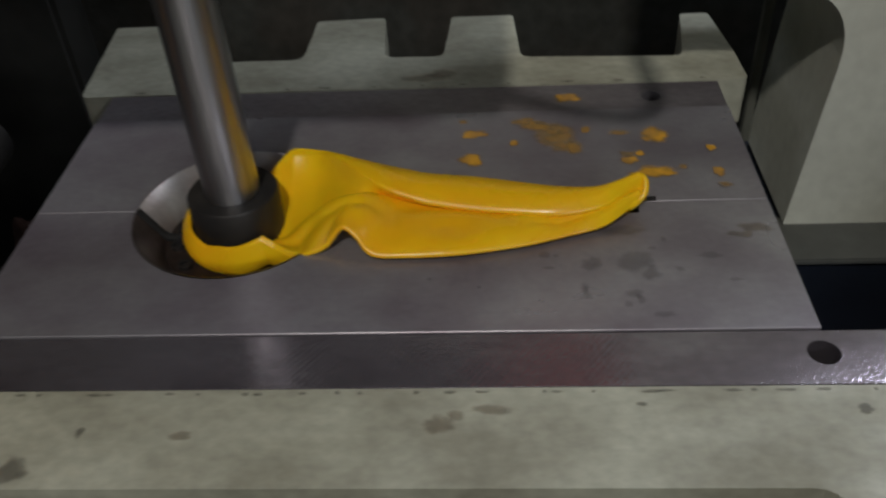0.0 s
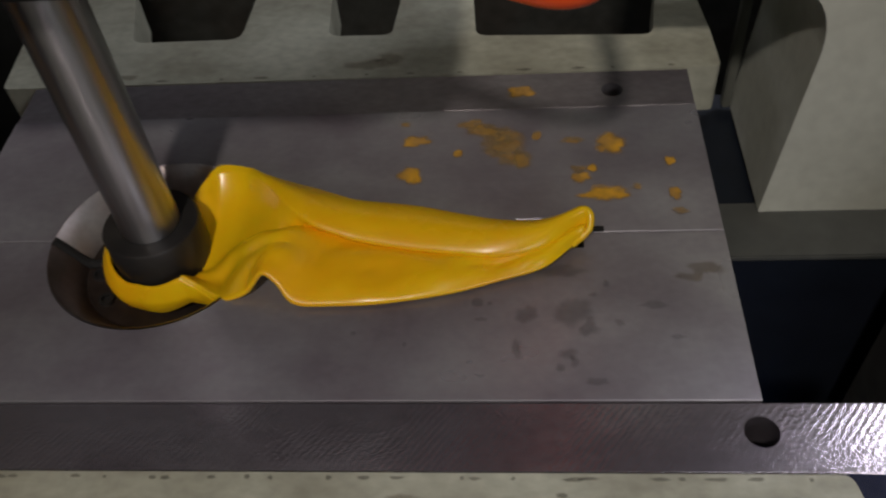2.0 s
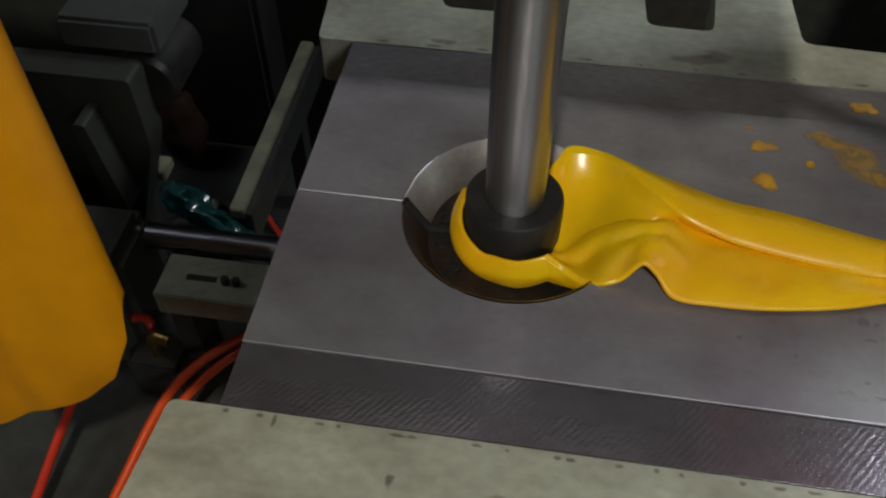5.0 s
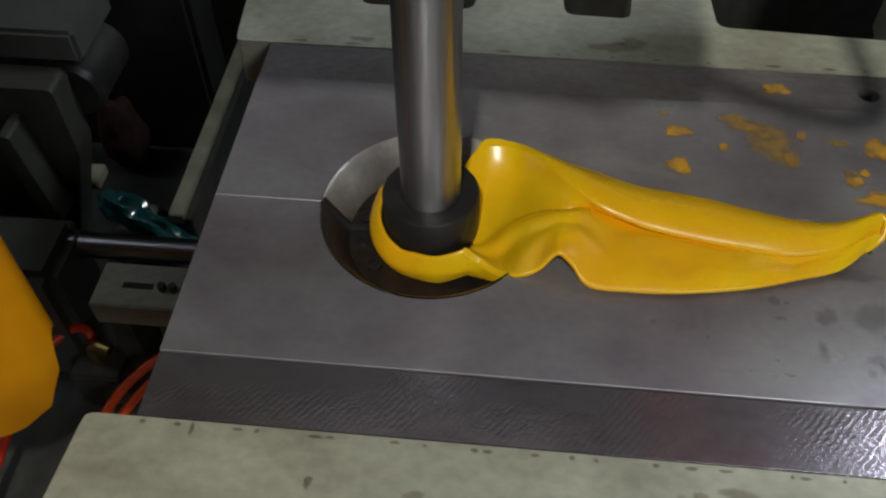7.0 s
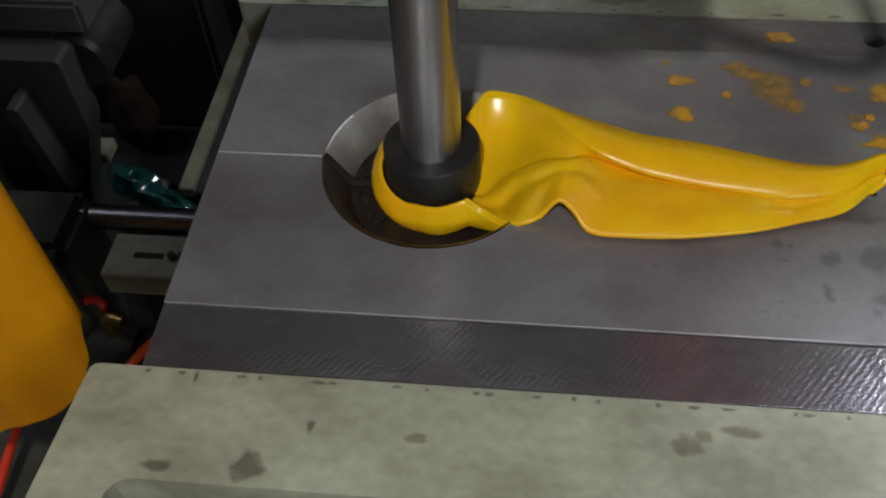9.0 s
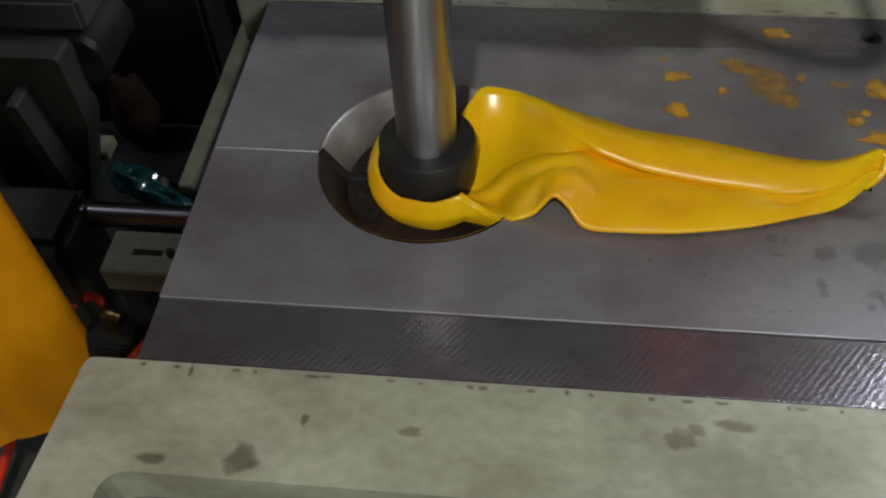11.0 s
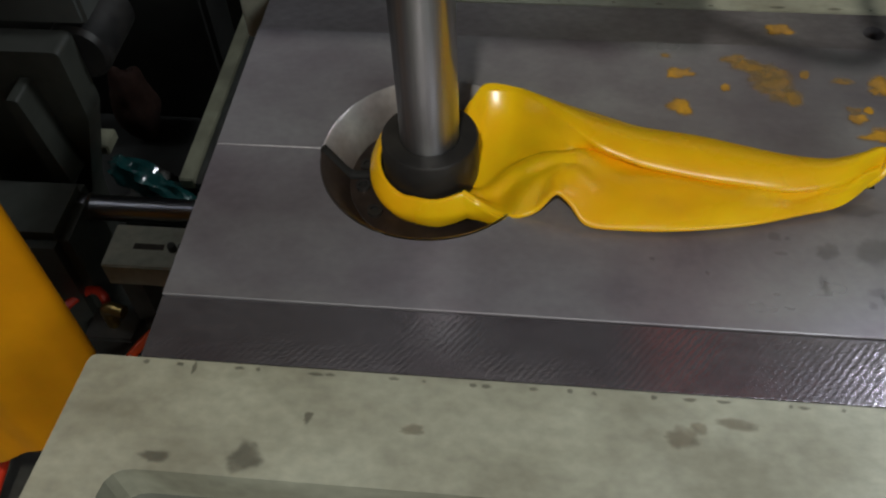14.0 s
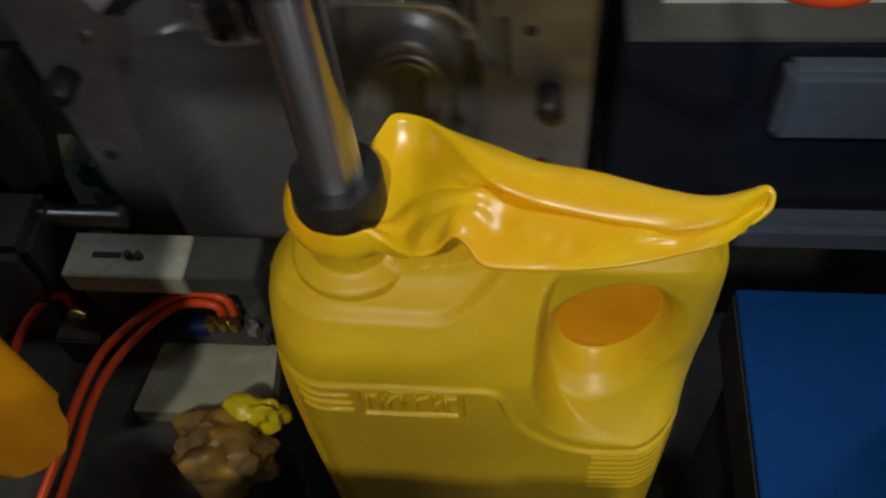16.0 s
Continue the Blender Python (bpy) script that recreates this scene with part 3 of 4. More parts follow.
part("web", box(-0.01, 0.365, -0.15, -0.118, -0.38, -0.03), CREAM, plat_f)
part("recess_floor", box(-0.01, 0.38, -0.24, -0.155, -0.05, -0.022), GREY, plat_f, "grey-green recess floor")

# ---- carriage beside the back platen ----
side = thing("side_carriage", (0.5, 0.15, -0.3), "dark blue steel carriage block with a grey top rail", "machine part")
part("block", box(0.385, 0.75, 0.07, 0.22, -0.3, -0.1015, 0.003), NAVY, side)
part("slide_bar", box(0.49, 0.76, 0.044, 0.0697, -0.3185, -0.284, 0.007), SLATE, side, "shiny blue-grey slide bar", True)
part("end_cap", box(0.464, 0.4898, 0.042, 0.0697, -0.3185, -0.266, 0.006), BLACKST, side, "black end cap of the slide bar", True)
part("slide_cover", box(0.495, 0.75, 0.046, 0.0697, -0.178, -0.112, 0.005), SLATE, side, "shiny blue-grey slide cover", True)
part("name_plate", box(0.470, 0.486, 0.0405, 0.0419, -0.309, -0.298, 0.0004), GREY, side, "small grey plate")
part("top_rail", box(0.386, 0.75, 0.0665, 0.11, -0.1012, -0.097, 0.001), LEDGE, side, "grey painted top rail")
guard = plate(rounded([(0.412, -0.097), (0.95, -0.097), (0.95, 0.3), (0.32, 0.3), (0.32, 0.064, 0.001), (0.425, 0.06, 0.085)], 0.001, 14), [], -0.05, 0.05)
bmesh.ops.transform(guard, matrix=pose(0, 0.152, 0, 90, 0, 0), verts=guard.verts)
part("guard_panel", guard, PANEL, side, "cream-painted guard panel with a rounded corner")
part("edge_strip", box(0.406, 0.4118, 0.196, 0.204, -0.096, 0.03, 0.001), GREY, side, "grey steel edge strip")
for x, z in ((0.487, -0.045), (0.508, -0.04)):
    part("rivet", rod((x, 0.104, z), (x, 0.1008, z), 0.0022, 12), NEAR_BLACK, side, "small dark screw")
bracket = thing("machine_bracket", (0.53, -0.02, -0.3265), "dark cast machine bracket with a sloping shoulder", "machine part")
cast = plate(rounded([(0.472, -0.3265), (0.7, -0.3265), (0.7, 0.05), (0.53, 0.05), (0.5, -0.03), (0.478, -0.06)], 0.006), [], -0.06, 0.06)
bmesh.ops.transform(cast, matrix=pose(0, -0.02, 0, 90, 0, 0), verts=cast.verts)
part("casting", cast, DARK, bracket)
for x, z in ((0.49, -0.05), (0.508, -0.02), (0.53, 0.012)):
    part("rib", box(x, x + 0.009, -0.088, -0.0802, -0.3, z, 0.002), DARK, bracket, "raised rib")
part("step", box(0.4745, 0.52, -0.05, 0.03, -0.075, -0.058, 0.003), DARK, bracket, "stepped shoulder")

# ---- blow pin and its holder ----
pin = thing("blow_pin", (CX, 0, -0.02), "polished steel blow pin with a black collar", "machine part")
part("shaft", lathe([(0, -0.02), (0.0135, -0.02), (0.0135, 0.3), (0, 0.3)], Matrix.Translation((CX, 0, 0)), n=40), CHROME, pin, "", True)
part("collar", lathe([(0.0136, -0.022), (0.0215, -0.022), (0.0222, -0.021), (0.0222, 0.0112), (0.0214, 0.0122), (0.0137, 0.0122)], Matrix.Translation((CX, 0, 0)), n=48), BLACKST, pin, "matt black steel collar", True)
part("holder_beam", box(-0.5, 0.219, -0.033, 0.06, 0.147, 0.2, 0.003), BLACKST, pin, "black steel holder beam")
for x in (0.155, 0.18):
    part("bolt", rod((x, -0.02, 0.149), (x, -0.02, 0.142), 0.006, 6, bevel=0.05), BLACKST, pin, "black hexagon bolt")
hose = thing("air_hose", (0.23, -0.03, 0.19), "thick bright orange air hose in a loop", "hose")
part("tube", pipe([(0.17, -0.03, 0.23), (0.212, -0.034, 0.187), (0.252, -0.034, 0.158), (0.282, -0.033, 0.145), (0.2965, -0.03, 0.1515), (0.2955, -0.025, 0.175), (0.284, -0.02, 0.23)], 0.0055, 16), TUBE, hose, "", True)
part("ferrule", rod((0.17, -0.03, 0.23), (0.158, -0.029, 0.242), 0.0085, 6), BRASS, hose, "brass hose ferrule")

# ---- the can with its flash ----
can = thing("jerrycan", (0.16, 0, -0.36), "freshly blown yellow plastic jerrycan with untrimmed flash", "jerrycan")
part("body", can_body(), YELLOW, can, "", True)
web = bmesh.new()
hub = web.verts.new((HOLE_X, -0.0112, HOLE_Z))
rims = [[web.verts.new((HOLE_X + HOLE_A * k * math.cos(a) * math.cos(HOLE_LEAN) - HOLE_B * k * math.sin(a) * math.sin(HOLE_LEAN), y, HOLE_Z + HOLE_A * k * math.cos(a) * math.sin(HOLE_LEAN) + HOLE_B * k * math.sin(a) * math.cos(HOLE_LEAN))) for a in np.linspace(0, 2 * math.pi, 64, endpoint=False)] for k, y in ((0.6, -0.0118), (0.88, -0.0112), (0.95, -0.0085))]
for i in range(64):
    j = (i + 1) % 64
    web.faces.new((hub, rims[0][i], rims[0][j]))
    for p, q in zip(rims, rims[1:]):
        web.faces.new((p[i], q[i], q[j], p[j]))
part("grip_web", web, ORANGE, can, "thin orange-yellow web left in the grip", True)


def glide(points, count):
    """A smooth line through the points, at even steps of their number."""
    P = np.array(points, float)
    P = np.vstack([2 * P[0] - P[1], P, 2 * P[-1] - P[-2]])
    out = []
    for s in np.linspace(0, len(points) - 1.0001, count):
        i, t = int(s) + 1, s - int(s)
        a, b, c, d = P[i - 1 : i + 3]
        out.append(0.5 * (2 * b + (c - a) * t + (2 * a - 5 * b + 4 * c - d) * t * t + (3 * b - a - 3 * c + d) * t ** 3))
    return np.array(out)


def flash_sheet():
    """The flattened waste plastic: back edge, ridge of the roll, fold, and the front lip's edge, station by station."""
    stations = (
        ((0.1145, 0.0235, 0.0030), (0.1148, 0.0220, 0.0020), (0.1225, -0.0110, -0.0120), (0.1183, -0.0241, 0.0020)),
        ((0.1190, 0.0310, 0.0060), (0.1192, 0.0285, 0.0045), (0.1255, -0.0100, -0.0115), (0.1262, -0.0270, -0.0020)),
        ((0.1250, 0.0400, 0.0075), (0.1255, 0.0370, 0.0060), (0.1300, -0.0070, -0.0100), (0.1345, -0.0325, -0.0025)),
        ((0.1390, 0.0385, 0.0075), (0.1395, 0.0355, 0.0070), (0.1390, -0.0010, -0.0060), (0.1430, -0.0370, 0.0008)),
        ((0.1500, 0.0290, 0.0115), (0.1510, 0.0240, 0.0125), (0.1530, -0.0020, 0.0040), (0.1515, -0.0355, 0.0035)),
        ((0.1630, 0.0240, 0.0105), (0.1640, 0.0080, 0.0150), (0.1630, -0.0030, 0.0060), (0.1590, -0.0320, 0.0115)),
        ((0.1750, 0.0200, 0.0100), (0.1765, -0.0030, 0.0140), (0.1740, 0.0005, 0.0065), (0.1655, -0.0350, 0.0085)),
        ((0.1860, 0.0150, 0.0105), (0.1890, -0.0080, 0.0115), (0.1880, -0.0020, 0.0050), (0.1730, -0.0415, 0.0030)),
        ((0.1975, 0.0110, 0.0105), (0.2000, -0.0110, 0.0095), (0.1995, -0.0050, 0.0042), (0.1900, -0.0420, 0.0020)),
        ((0.2222, 0.0075, 0.0100), (0.2210, -0.0150, 0.0085), (0.2215, -0.0090, 0.0038), (0.2110, -0.0410, 0.0020)),
        ((0.2413, 0.0020, 0.0105), (0.2400, -0.0180, 0.0085), (0.2405, -0.0120, 0.0038), (0.2400, -0.0360, 0.0020)),
        ((0.2600, -0.0030, 0.0110), (0.2590, -0.0200, 0.0085), (0.2595, -0.0140, 0.0040), (0.2620, -0.0290, 0.0020)),
        ((0.2770, -0.0045, 0.0115), (0.2790, -0.0155, 0.0090), (0.2795, -0.0105, 0.0045), (0.2800, -0.0230, 0.0030)),
        ((0.2910, -0.0010, 0.0125), (0.2925, -0.0055, 0.0115), (0.2935, -0.0050, 0.0075), (0.2920, -0.0125, 0.0050)),
        ((0.2975, 0.0005, 0.0140), (0.2990, -0.0015, 0.0125), (0.2990, -0.0040, 0.0085), (0.2965, -0.0085, 0.0062)),
    )
    n = 112
    B, R, F, E = (glide([s[c] for s in stations], n) for c in range(4))
    bm, rows = bmesh.new(), []
    for i in range(n):
        rolled = float(sm(0.24, 0.4, i / n))
        lip = float(sm(0.16, 0.28, i / n))
        crease = 0.0042 * float(sm(0.1, 0.24, i / n) * sm(0.5, 0.36, i / n))
        line = [B[i] + np.array((0, 0.003 * rolled, -0.006 * rolled)), B[i] + np.array((0, 0.0026 * rolled, -0.002 * rolled))]
        for s in (0, 0.15, 0.3, 0.45, 0.6, 0.75, 0.88, 0.96, 1.0):
            line.append(B[i] * (1 - s) + R[i] * s + np.array((0, 0, 0.0034 * rolled * math.sin(s * math.pi))))
        for s in (0.05, 0.15, 0.3, 0.45, 0.6, 0.75, 0.88, 1.0):
            sag = math.sin(s * math.pi)
            wave = 0.0012 * noise.noise(Vector((R[i][0] * 60, s * 3, 4)))
            line.append(R[i] * (1 - s) + F[i] * s + np.array((0, 0.0045 * (1 - rolled) * sag, (wave - 0.0035) * (1 - rolled) * sag)))
        for k in range(1, 13):
            s = k / 12
            dent = 0.0022 * noise.noise(Vector((F[i][0] * 52, s * 2.8, 0))) + 0.0008 * noise.noise(Vector((F[i][0] * 130, s * 6, 2)))
            line.append(F[i] * (1 - s) + E[i] * s + np.array((0, 0, (0.0035 * lip - 0.002 * (1 - lip) + dent) * math.sin(s * math.pi) + crease * math.sin(math.pi * min(1.0, s / 0.4)))))
        rows.append([bm.verts.new(p) for p in line])
    for p, q in zip(rows, rows[1:]):
        for k in range(len(p) - 1):
            bm.faces.new((p[k], p[k + 1], q[k + 1], q[k]))
    return bm, E


def thicken(ob, t, sub=1):
    s = ob.modifiers.new("thick", "SOLIDIFY")
    s.thickness, s.offset = t, 0.0
    b = ob.modifiers.new("round", "SUBSURF")
    b.levels = b.render_levels = sub
    return ob


sheet, lip_edge = flash_sheet()
flash = thicken(part("flash", sheet, FLASHM, can, "folded warm yellow flash lying on the mould", True), 0.0026)
part("tip_curl", pipe([(0.2855, -0.0070, 0.0118), (0.2930, -0.0010, 0.0138), (0.2980, 0.0002, 0.0148), (0.3005, -0.0022, 0.0135), (0.3000, -0.0062, 0.0098), (0.2966, -0.0090, 0.0068), (0.2920, -0.0122, 0.0054)], 0.0017, 10, 6), FLASHM, flash, "curled lip at the tip", True)
wrap = bmesh.new()
rows = []
for k in range(48):
    s = k / 47
    a = radians(150 + (304 - 150) * s)
    tall = float(np.interp(s, [0, 0.1, 0.3, 0.6, 0.78, 0.86, 1.0], [0.3, 0.7, 1.0, 1.0, 1.2, 1.3, 1.3]))
    peak = float(np.interp(s, [0, 0.6, 0.85, 1.0], [0.001, -0.005, -0.002, 0.002]))
    spread = float(np.interp(s, [0, 0.7, 1.0], [0.0, 0.0, 0.0055]))
    prof = ((0.0236 + spread, peak), (0.0258 + spread, peak - 0.0035 * tall), (0.0282 + spread, peak - 0.007 * tall), (0.0283 + spread, peak - 0.0105 * tall), (0.0262, peak - 0.014 * tall))
    rows.append([wrap.verts.new((CX + r * math.cos(a), r * math.sin(a), z)) for r, z in prof])
last = [v.co.copy() for v in rows[-1]]
for k in range(1, 17):
    s = k / 16
    edge = Vector(lip_edge[int(s * 22)])
    rows.append([wrap.verts.new(edge + (co - last[0]) * (1 - 0.93 * s)) for co in last])
for p, q in zip(rows, rows[1:]):
    for k in range(len(p) - 1):
        wrap.faces.new((p[k], p[k + 1], q[k + 1], q[k]))
thicken(part("neck_flash", wrap, FLASHM, can, "yellow flash curled round the collar", True), 0.0022)

tab = bmesh.new()
rows = []
for k in range(9):
    s = k / 8
    rows.append([tab.verts.new((x0 + (x1 - x0) * s, -0.0035 - 0.004 * (1 - s) + 0.0015 * math.sin(5 * s), z0 + (z1 - z0) * s))
                 for x0, z0, x1, z1 in ((0.280, 0.003, 0.2885, -0.022), (0.287, 0.0035, 0.2915, -0.024), (0.2945, 0.0045, 0.2950, -0.021))])
for p, q in zip(rows, rows[1:]):
    for k in range(2):
        tab.faces.new((p[k], p[k + 1], q[k + 1], q[k]))
thicken(part("flash_tab", tab, FLASHM, can, "small tab of flash at the handle", True), 0.002)

# ---- machine frame, left and below ----
rail = thing("frame_rail", (-0.1, 0.085, -0.3), "cream-painted machine rail with a slot and bolts", "machine part")
part("beam", box(-0.147, -0.055, 0.062, 0.1, -0.212, -0.19, 0.001), CREAM, rail)
part("grey_beam", box(-0.0548, -0.003, 0.063, 0.1, -0.212, -0.1905, 0.001), CAST, rail, "darker grey part of the rail")
part("slot", box(-0.128, -0.106, 0.078, 0.083, -0.1902, -0.1895, 0.0001), NEAR_BLACK, rail, "dark strip for the shade in a slot")
for x in (-0.099, -0.091):
    part("bolt", rod((x, 0.079, -0.192), (x, 0.079, -0.184), 0.003, 10), DARK, rail, "small dark bolt")
for x in (-0.142, -0.022):
    part("foot", box(x, x + 0.016, 0.066, 0.096, -0.3, -0.212), DARK, rail, "dark steel foot")
piston = thing("piston_rod", (0.0, 0.113, -0.2), "polished steel piston rod", "machine part")
part("shaft", rod((-0.4, 0.113, -0.1885), (0.02, 0.113, -0.1885), 0.0095, 28), ROD, piston, "", True)
cyl = thing("cylinder_bracket", (-0.22, 0.13, -0.3), "dark grey cast cylinder bracket", "machine part")
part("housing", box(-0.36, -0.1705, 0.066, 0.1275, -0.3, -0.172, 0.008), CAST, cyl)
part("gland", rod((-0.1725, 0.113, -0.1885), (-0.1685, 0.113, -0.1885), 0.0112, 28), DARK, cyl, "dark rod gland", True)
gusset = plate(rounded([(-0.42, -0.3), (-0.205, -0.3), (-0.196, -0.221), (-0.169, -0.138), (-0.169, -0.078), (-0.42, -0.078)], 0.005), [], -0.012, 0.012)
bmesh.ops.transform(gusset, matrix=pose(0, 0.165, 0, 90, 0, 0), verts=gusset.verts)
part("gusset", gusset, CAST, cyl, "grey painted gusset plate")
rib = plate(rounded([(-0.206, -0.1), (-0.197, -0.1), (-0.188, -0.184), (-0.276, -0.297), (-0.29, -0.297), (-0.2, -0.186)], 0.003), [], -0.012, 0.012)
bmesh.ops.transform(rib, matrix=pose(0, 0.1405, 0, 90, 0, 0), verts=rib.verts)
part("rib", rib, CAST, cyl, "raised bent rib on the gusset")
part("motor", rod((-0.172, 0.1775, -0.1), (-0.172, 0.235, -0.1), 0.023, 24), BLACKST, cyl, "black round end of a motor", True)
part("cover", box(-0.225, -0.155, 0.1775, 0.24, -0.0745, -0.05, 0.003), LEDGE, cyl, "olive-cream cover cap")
part("stud", rod((-0.199, 0.1535, -0.147), (-0.199, 0.151, -0.147), 0.0022, 10), BRASS, cyl, "small bright stud")
part("clip", box(-0.196, -0.182, 0.177, 0.197, -0.2, -0.19, 0.001), OLIVE, cyl, "small olive clip")

bed = thing("machine_bed", (-0.3, 0, -1.0), "oily dark steel machine bed", "machine part")
part("top", box(-0.9, -0.005, -0.13, 0.13, -0.34, -0.3, 0.004), DARK, bed)
# Floor's dark colour, so this part stays black as if unlit.
part("low_top", box(-0.9, -0.005, 0.1305, 0.455, -0.45, -0.42, 0.004), FLOORM, bed)
part("skirt", box(-0.88, -0.02, -0.12, 0.13, -1.0, -0.34), DARK, bed)
bed2 = thing("side_bed", (0.7, 0, -1.0), "dark steel side bed under a blue sheet", "machine part")
part("top", box(0.363, 1.2, -0.5, 0.15, -0.4, -0.3265, 0.003), DARK, bed2)
part("skirt", box(0.38, 1.18, -0.48, 0.13, -1.0, -0.4), DARK, bed2)
tagged(obj("blue_sheet", box(0.364, 1.1, -0.45, 0.148, -0.3262, -0.32, 0.001), BLUE), "flat bright blue plastic sheet on the bed", "sheet")
tagged(obj("base_plate", plate(rounded([(-0.109, -0.002), (0.0, 0.0), (-0.006, 0.06), (-0.1, 0.058)], 0.004), [], -0.3, -0.283), OLIVE), "olive-cream painted steel base plate on the bed, colour darkened for shade", "plate")

# compressed-air hoses, valve and fittings
for name, pts, material, label in (
        ("air_line", [(-0.036, 0.07, -0.262), (-0.042, 0.076, -0.24), (-0.076, 0.079, -0.241), (-0.107, 0.061, -0.247), (-0.13, 0.034, -0.252), (-0.142, 0.002, -0.26), (-0.152, -0.04, -0.275), (-0.165, -0.1, -0.293)], TUBE, "slim bright orange air line in a bow"),
        ("air_line", [(-0.046, 0.07, -0.262), (-0.05, 0.073, -0.246), (-0.08, 0.073, -0.248), (-0.105, 0.054, -0.255), (-0.124, 0.026, -0.26), (-0.135, -0.004, -0.268), (-0.142, -0.04, -0.281), (-0.15, -0.1, -0.294)], TUBE, "slim bright orange air line in a bow"),
        ("air_line", [(-0.16, 0.06, -0.258), (-0.165, 0.07, -0.238), (-0.18, 0.072, -0.24), (-0.2, 0.05, -0.25), (-0.21, 0.0, -0.27), (-0.21, -0.1, -0.292)], RED, "slim red air line"),
        ("air_line", [(-0.2, 0.375, -0.416), (-0.19, 0.35, -0.41), (-0.172, 0.328, -0.412), (-0.148, 0.303, -0.415), (-0.12, 0.28, -0.416)], RED, "slim red air line")):
    h = thing(name, pts[0], label, "hose", "air lines")
    part("tube", pipe(pts, 0.0036, 10, 6), material, h, "", True)
    part("ferrule", rod(pts[0], Vector(pts[0]) + Vector((0, 0, 0.008)), 0.0052, 6), BRASS, h, "brass fitting")
valve = thing("air_valve", (-0.06, 0.06, -0.3), "blue air valve with brass fittings", "valve")
part("body", rod((-0.1, 0.066, -0.268), (-0.056, 0.066, -0.268), 0.009, 20), VALVE, valve, "", True)
part("block", box(-0.057, -0.008, 0.056, 0.076, -0.28, -0.262, 0.002), DARK, valve)
part("mount", box(-0.09, -0.012, 0.06, 0.07, -0.3, -0.276), DARK, valve)
for x in (-0.053, -0.043, -0.034):
    part("fitting", rod((x, 0.062, -0.262), (x, 0.062, -0.25), 0.005, 6), BRASS, valve, "brass hexagon fitting")
part("nut", rod((-0.019, 0.06, -0.262), (-0.019, 0.06, -0.252), 0.006, 6), CHROME, valve, "bright nut")
fit_b = thing("hose_fitting", (-0.16, 0.06, -0.3), "small brass elbow fitting on a dark block", "fitting")
part("block", box(-0.18, -0.14, 0.045, 0.075, -0.3, -0.262, 0.002), DARK, fit_b)
part("elbow", pipe([(-0.16, 0.06, -0.263), (-0.16, 0.06, -0.245), (-0.154, 0.058, -0.238), (-0.143, 0.055, -0.238)], 0.005, 10, 4), BRASS, fit_b, "brass elbow", True)


def crumple(cx, cy, cz, rx, ry, rz, seed, amount=0.5, freq=2.2, cut=-0.6):
    bm = bmesh.new()
    bmesh.ops.create_icosphere(bm, subdivisions=4, radius=1)
    for v in bm.verts:
        p = v.co.copy()
        k = 1 + amount * noise.noise(p * freq + Vector((seed, 0, 0))) + 0.35 * amount * abs(noise.noise(p * freq * 2.6 + Vector((0, seed, 0))))
        p = p * k
        v.co = Vector((cx + rx * p.x, cy + ry * p.y, cz + rz * max(p.z, cut)))
    return bm


lump = thing("plastic_scrap", (-0.02, -0.03, -0.3), "crumpled scorched plastic scrap with a yellow end", "scrap")
part("scorched_part", crumple(-0.03, -0.034, -0.2795, 0.037, 0.027, 0.034, 3, 0.5, 1.9), BURNT, lump, "scorched brown plastic", True)
part("yellow_part", crumple(-0.006, -0.008, -0.262, 0.022, 0.012, 0.022, 9, 0.5, 1.7, -0.9), LIME, lump, "yellow plastic end", True)
film = thing("plastic_film", (-0.18, 0.23, -0.42), "crumpled glossy green plastic film", "scrap")
bmf = bmesh.new()
rings = []
for i in range(26):
    s = i / 25
    c = Vector((-0.212 + 0.088 * s, 0.215 - 0.02 * s, -0.255 - 0.03 * s + 0.004 * math.sin(s * 5)))
    r = (0.013 + 0.003 * math.sin(s * 9) + 0.002 * math.sin(s * 21)) * (0.35 + 0.65 * math.sin(math.pi * min(1, 0.12 + s * 0.88)))
    rings.append([bmf.verts.new(c + Vector((0.002 * math.sin(k * 2.1 + i), math.cos(2 * math.pi * k / 18) * r * (1 + 0.22 * math.sin(k * 5 + i * 0.4)), math.sin(2 * math.pi * k / 18) * r * (1 + 0.22 * math.cos(k * 4 + i * 0.3))))) for k in range(18)])
for p, q in zip(rings, rings[1:]):
    for k in range(18):
        bmf.faces.new((p[k], p[(k + 1) % 18], q[(k + 1) % 18], q[k]))
bmf.faces.new(rings[0][::-1]), bmf.faces.new(rings[-1])
part("roll", bmf, TEAL, film, "", True)
part("tail", crumple(-0.185, 0.235, -0.345, 0.04, 0.03, 0.05, 5, 0.5, 2.5, -0.95), DARK, film, "dark folded bundle under it", True)
brace = thing("frame_brace", (-0.15, 0.24, -0.42), "olive-cream painted steel brace bar, colour darkened for shade", "machine part")
part("bar", box(-0.152, -0.1385, 0.207, 0.45, -0.27, -0.258, 0.001), OLIVE, brace)
# Dark strip added where the gap beside the brace is only shade.
part("gap_strip", box(-0.1383, -0.132, 0.207, 0.45, -0.3, -0.2625, 0.0008), DARK, brace, "dark strip for the black gap beside the brace")
part("post", box(-0.15, -0.133, 0.36, 0.38, -0.42, -0.27), DARK, brace)
rack = thing("machine_column", (-0.3, 0.5, -1.0), "dark machine column behind the mould", "machine part")
part("column", box(-0.62, -0.2, 0.46, 0.6, -1.0, 0.5, 0.006), FLOORM, rack)
part("beam", box(-0.62, 0.9, 0.5, 0.58, 0.3, 0.5, 0.006), DARK, rack)
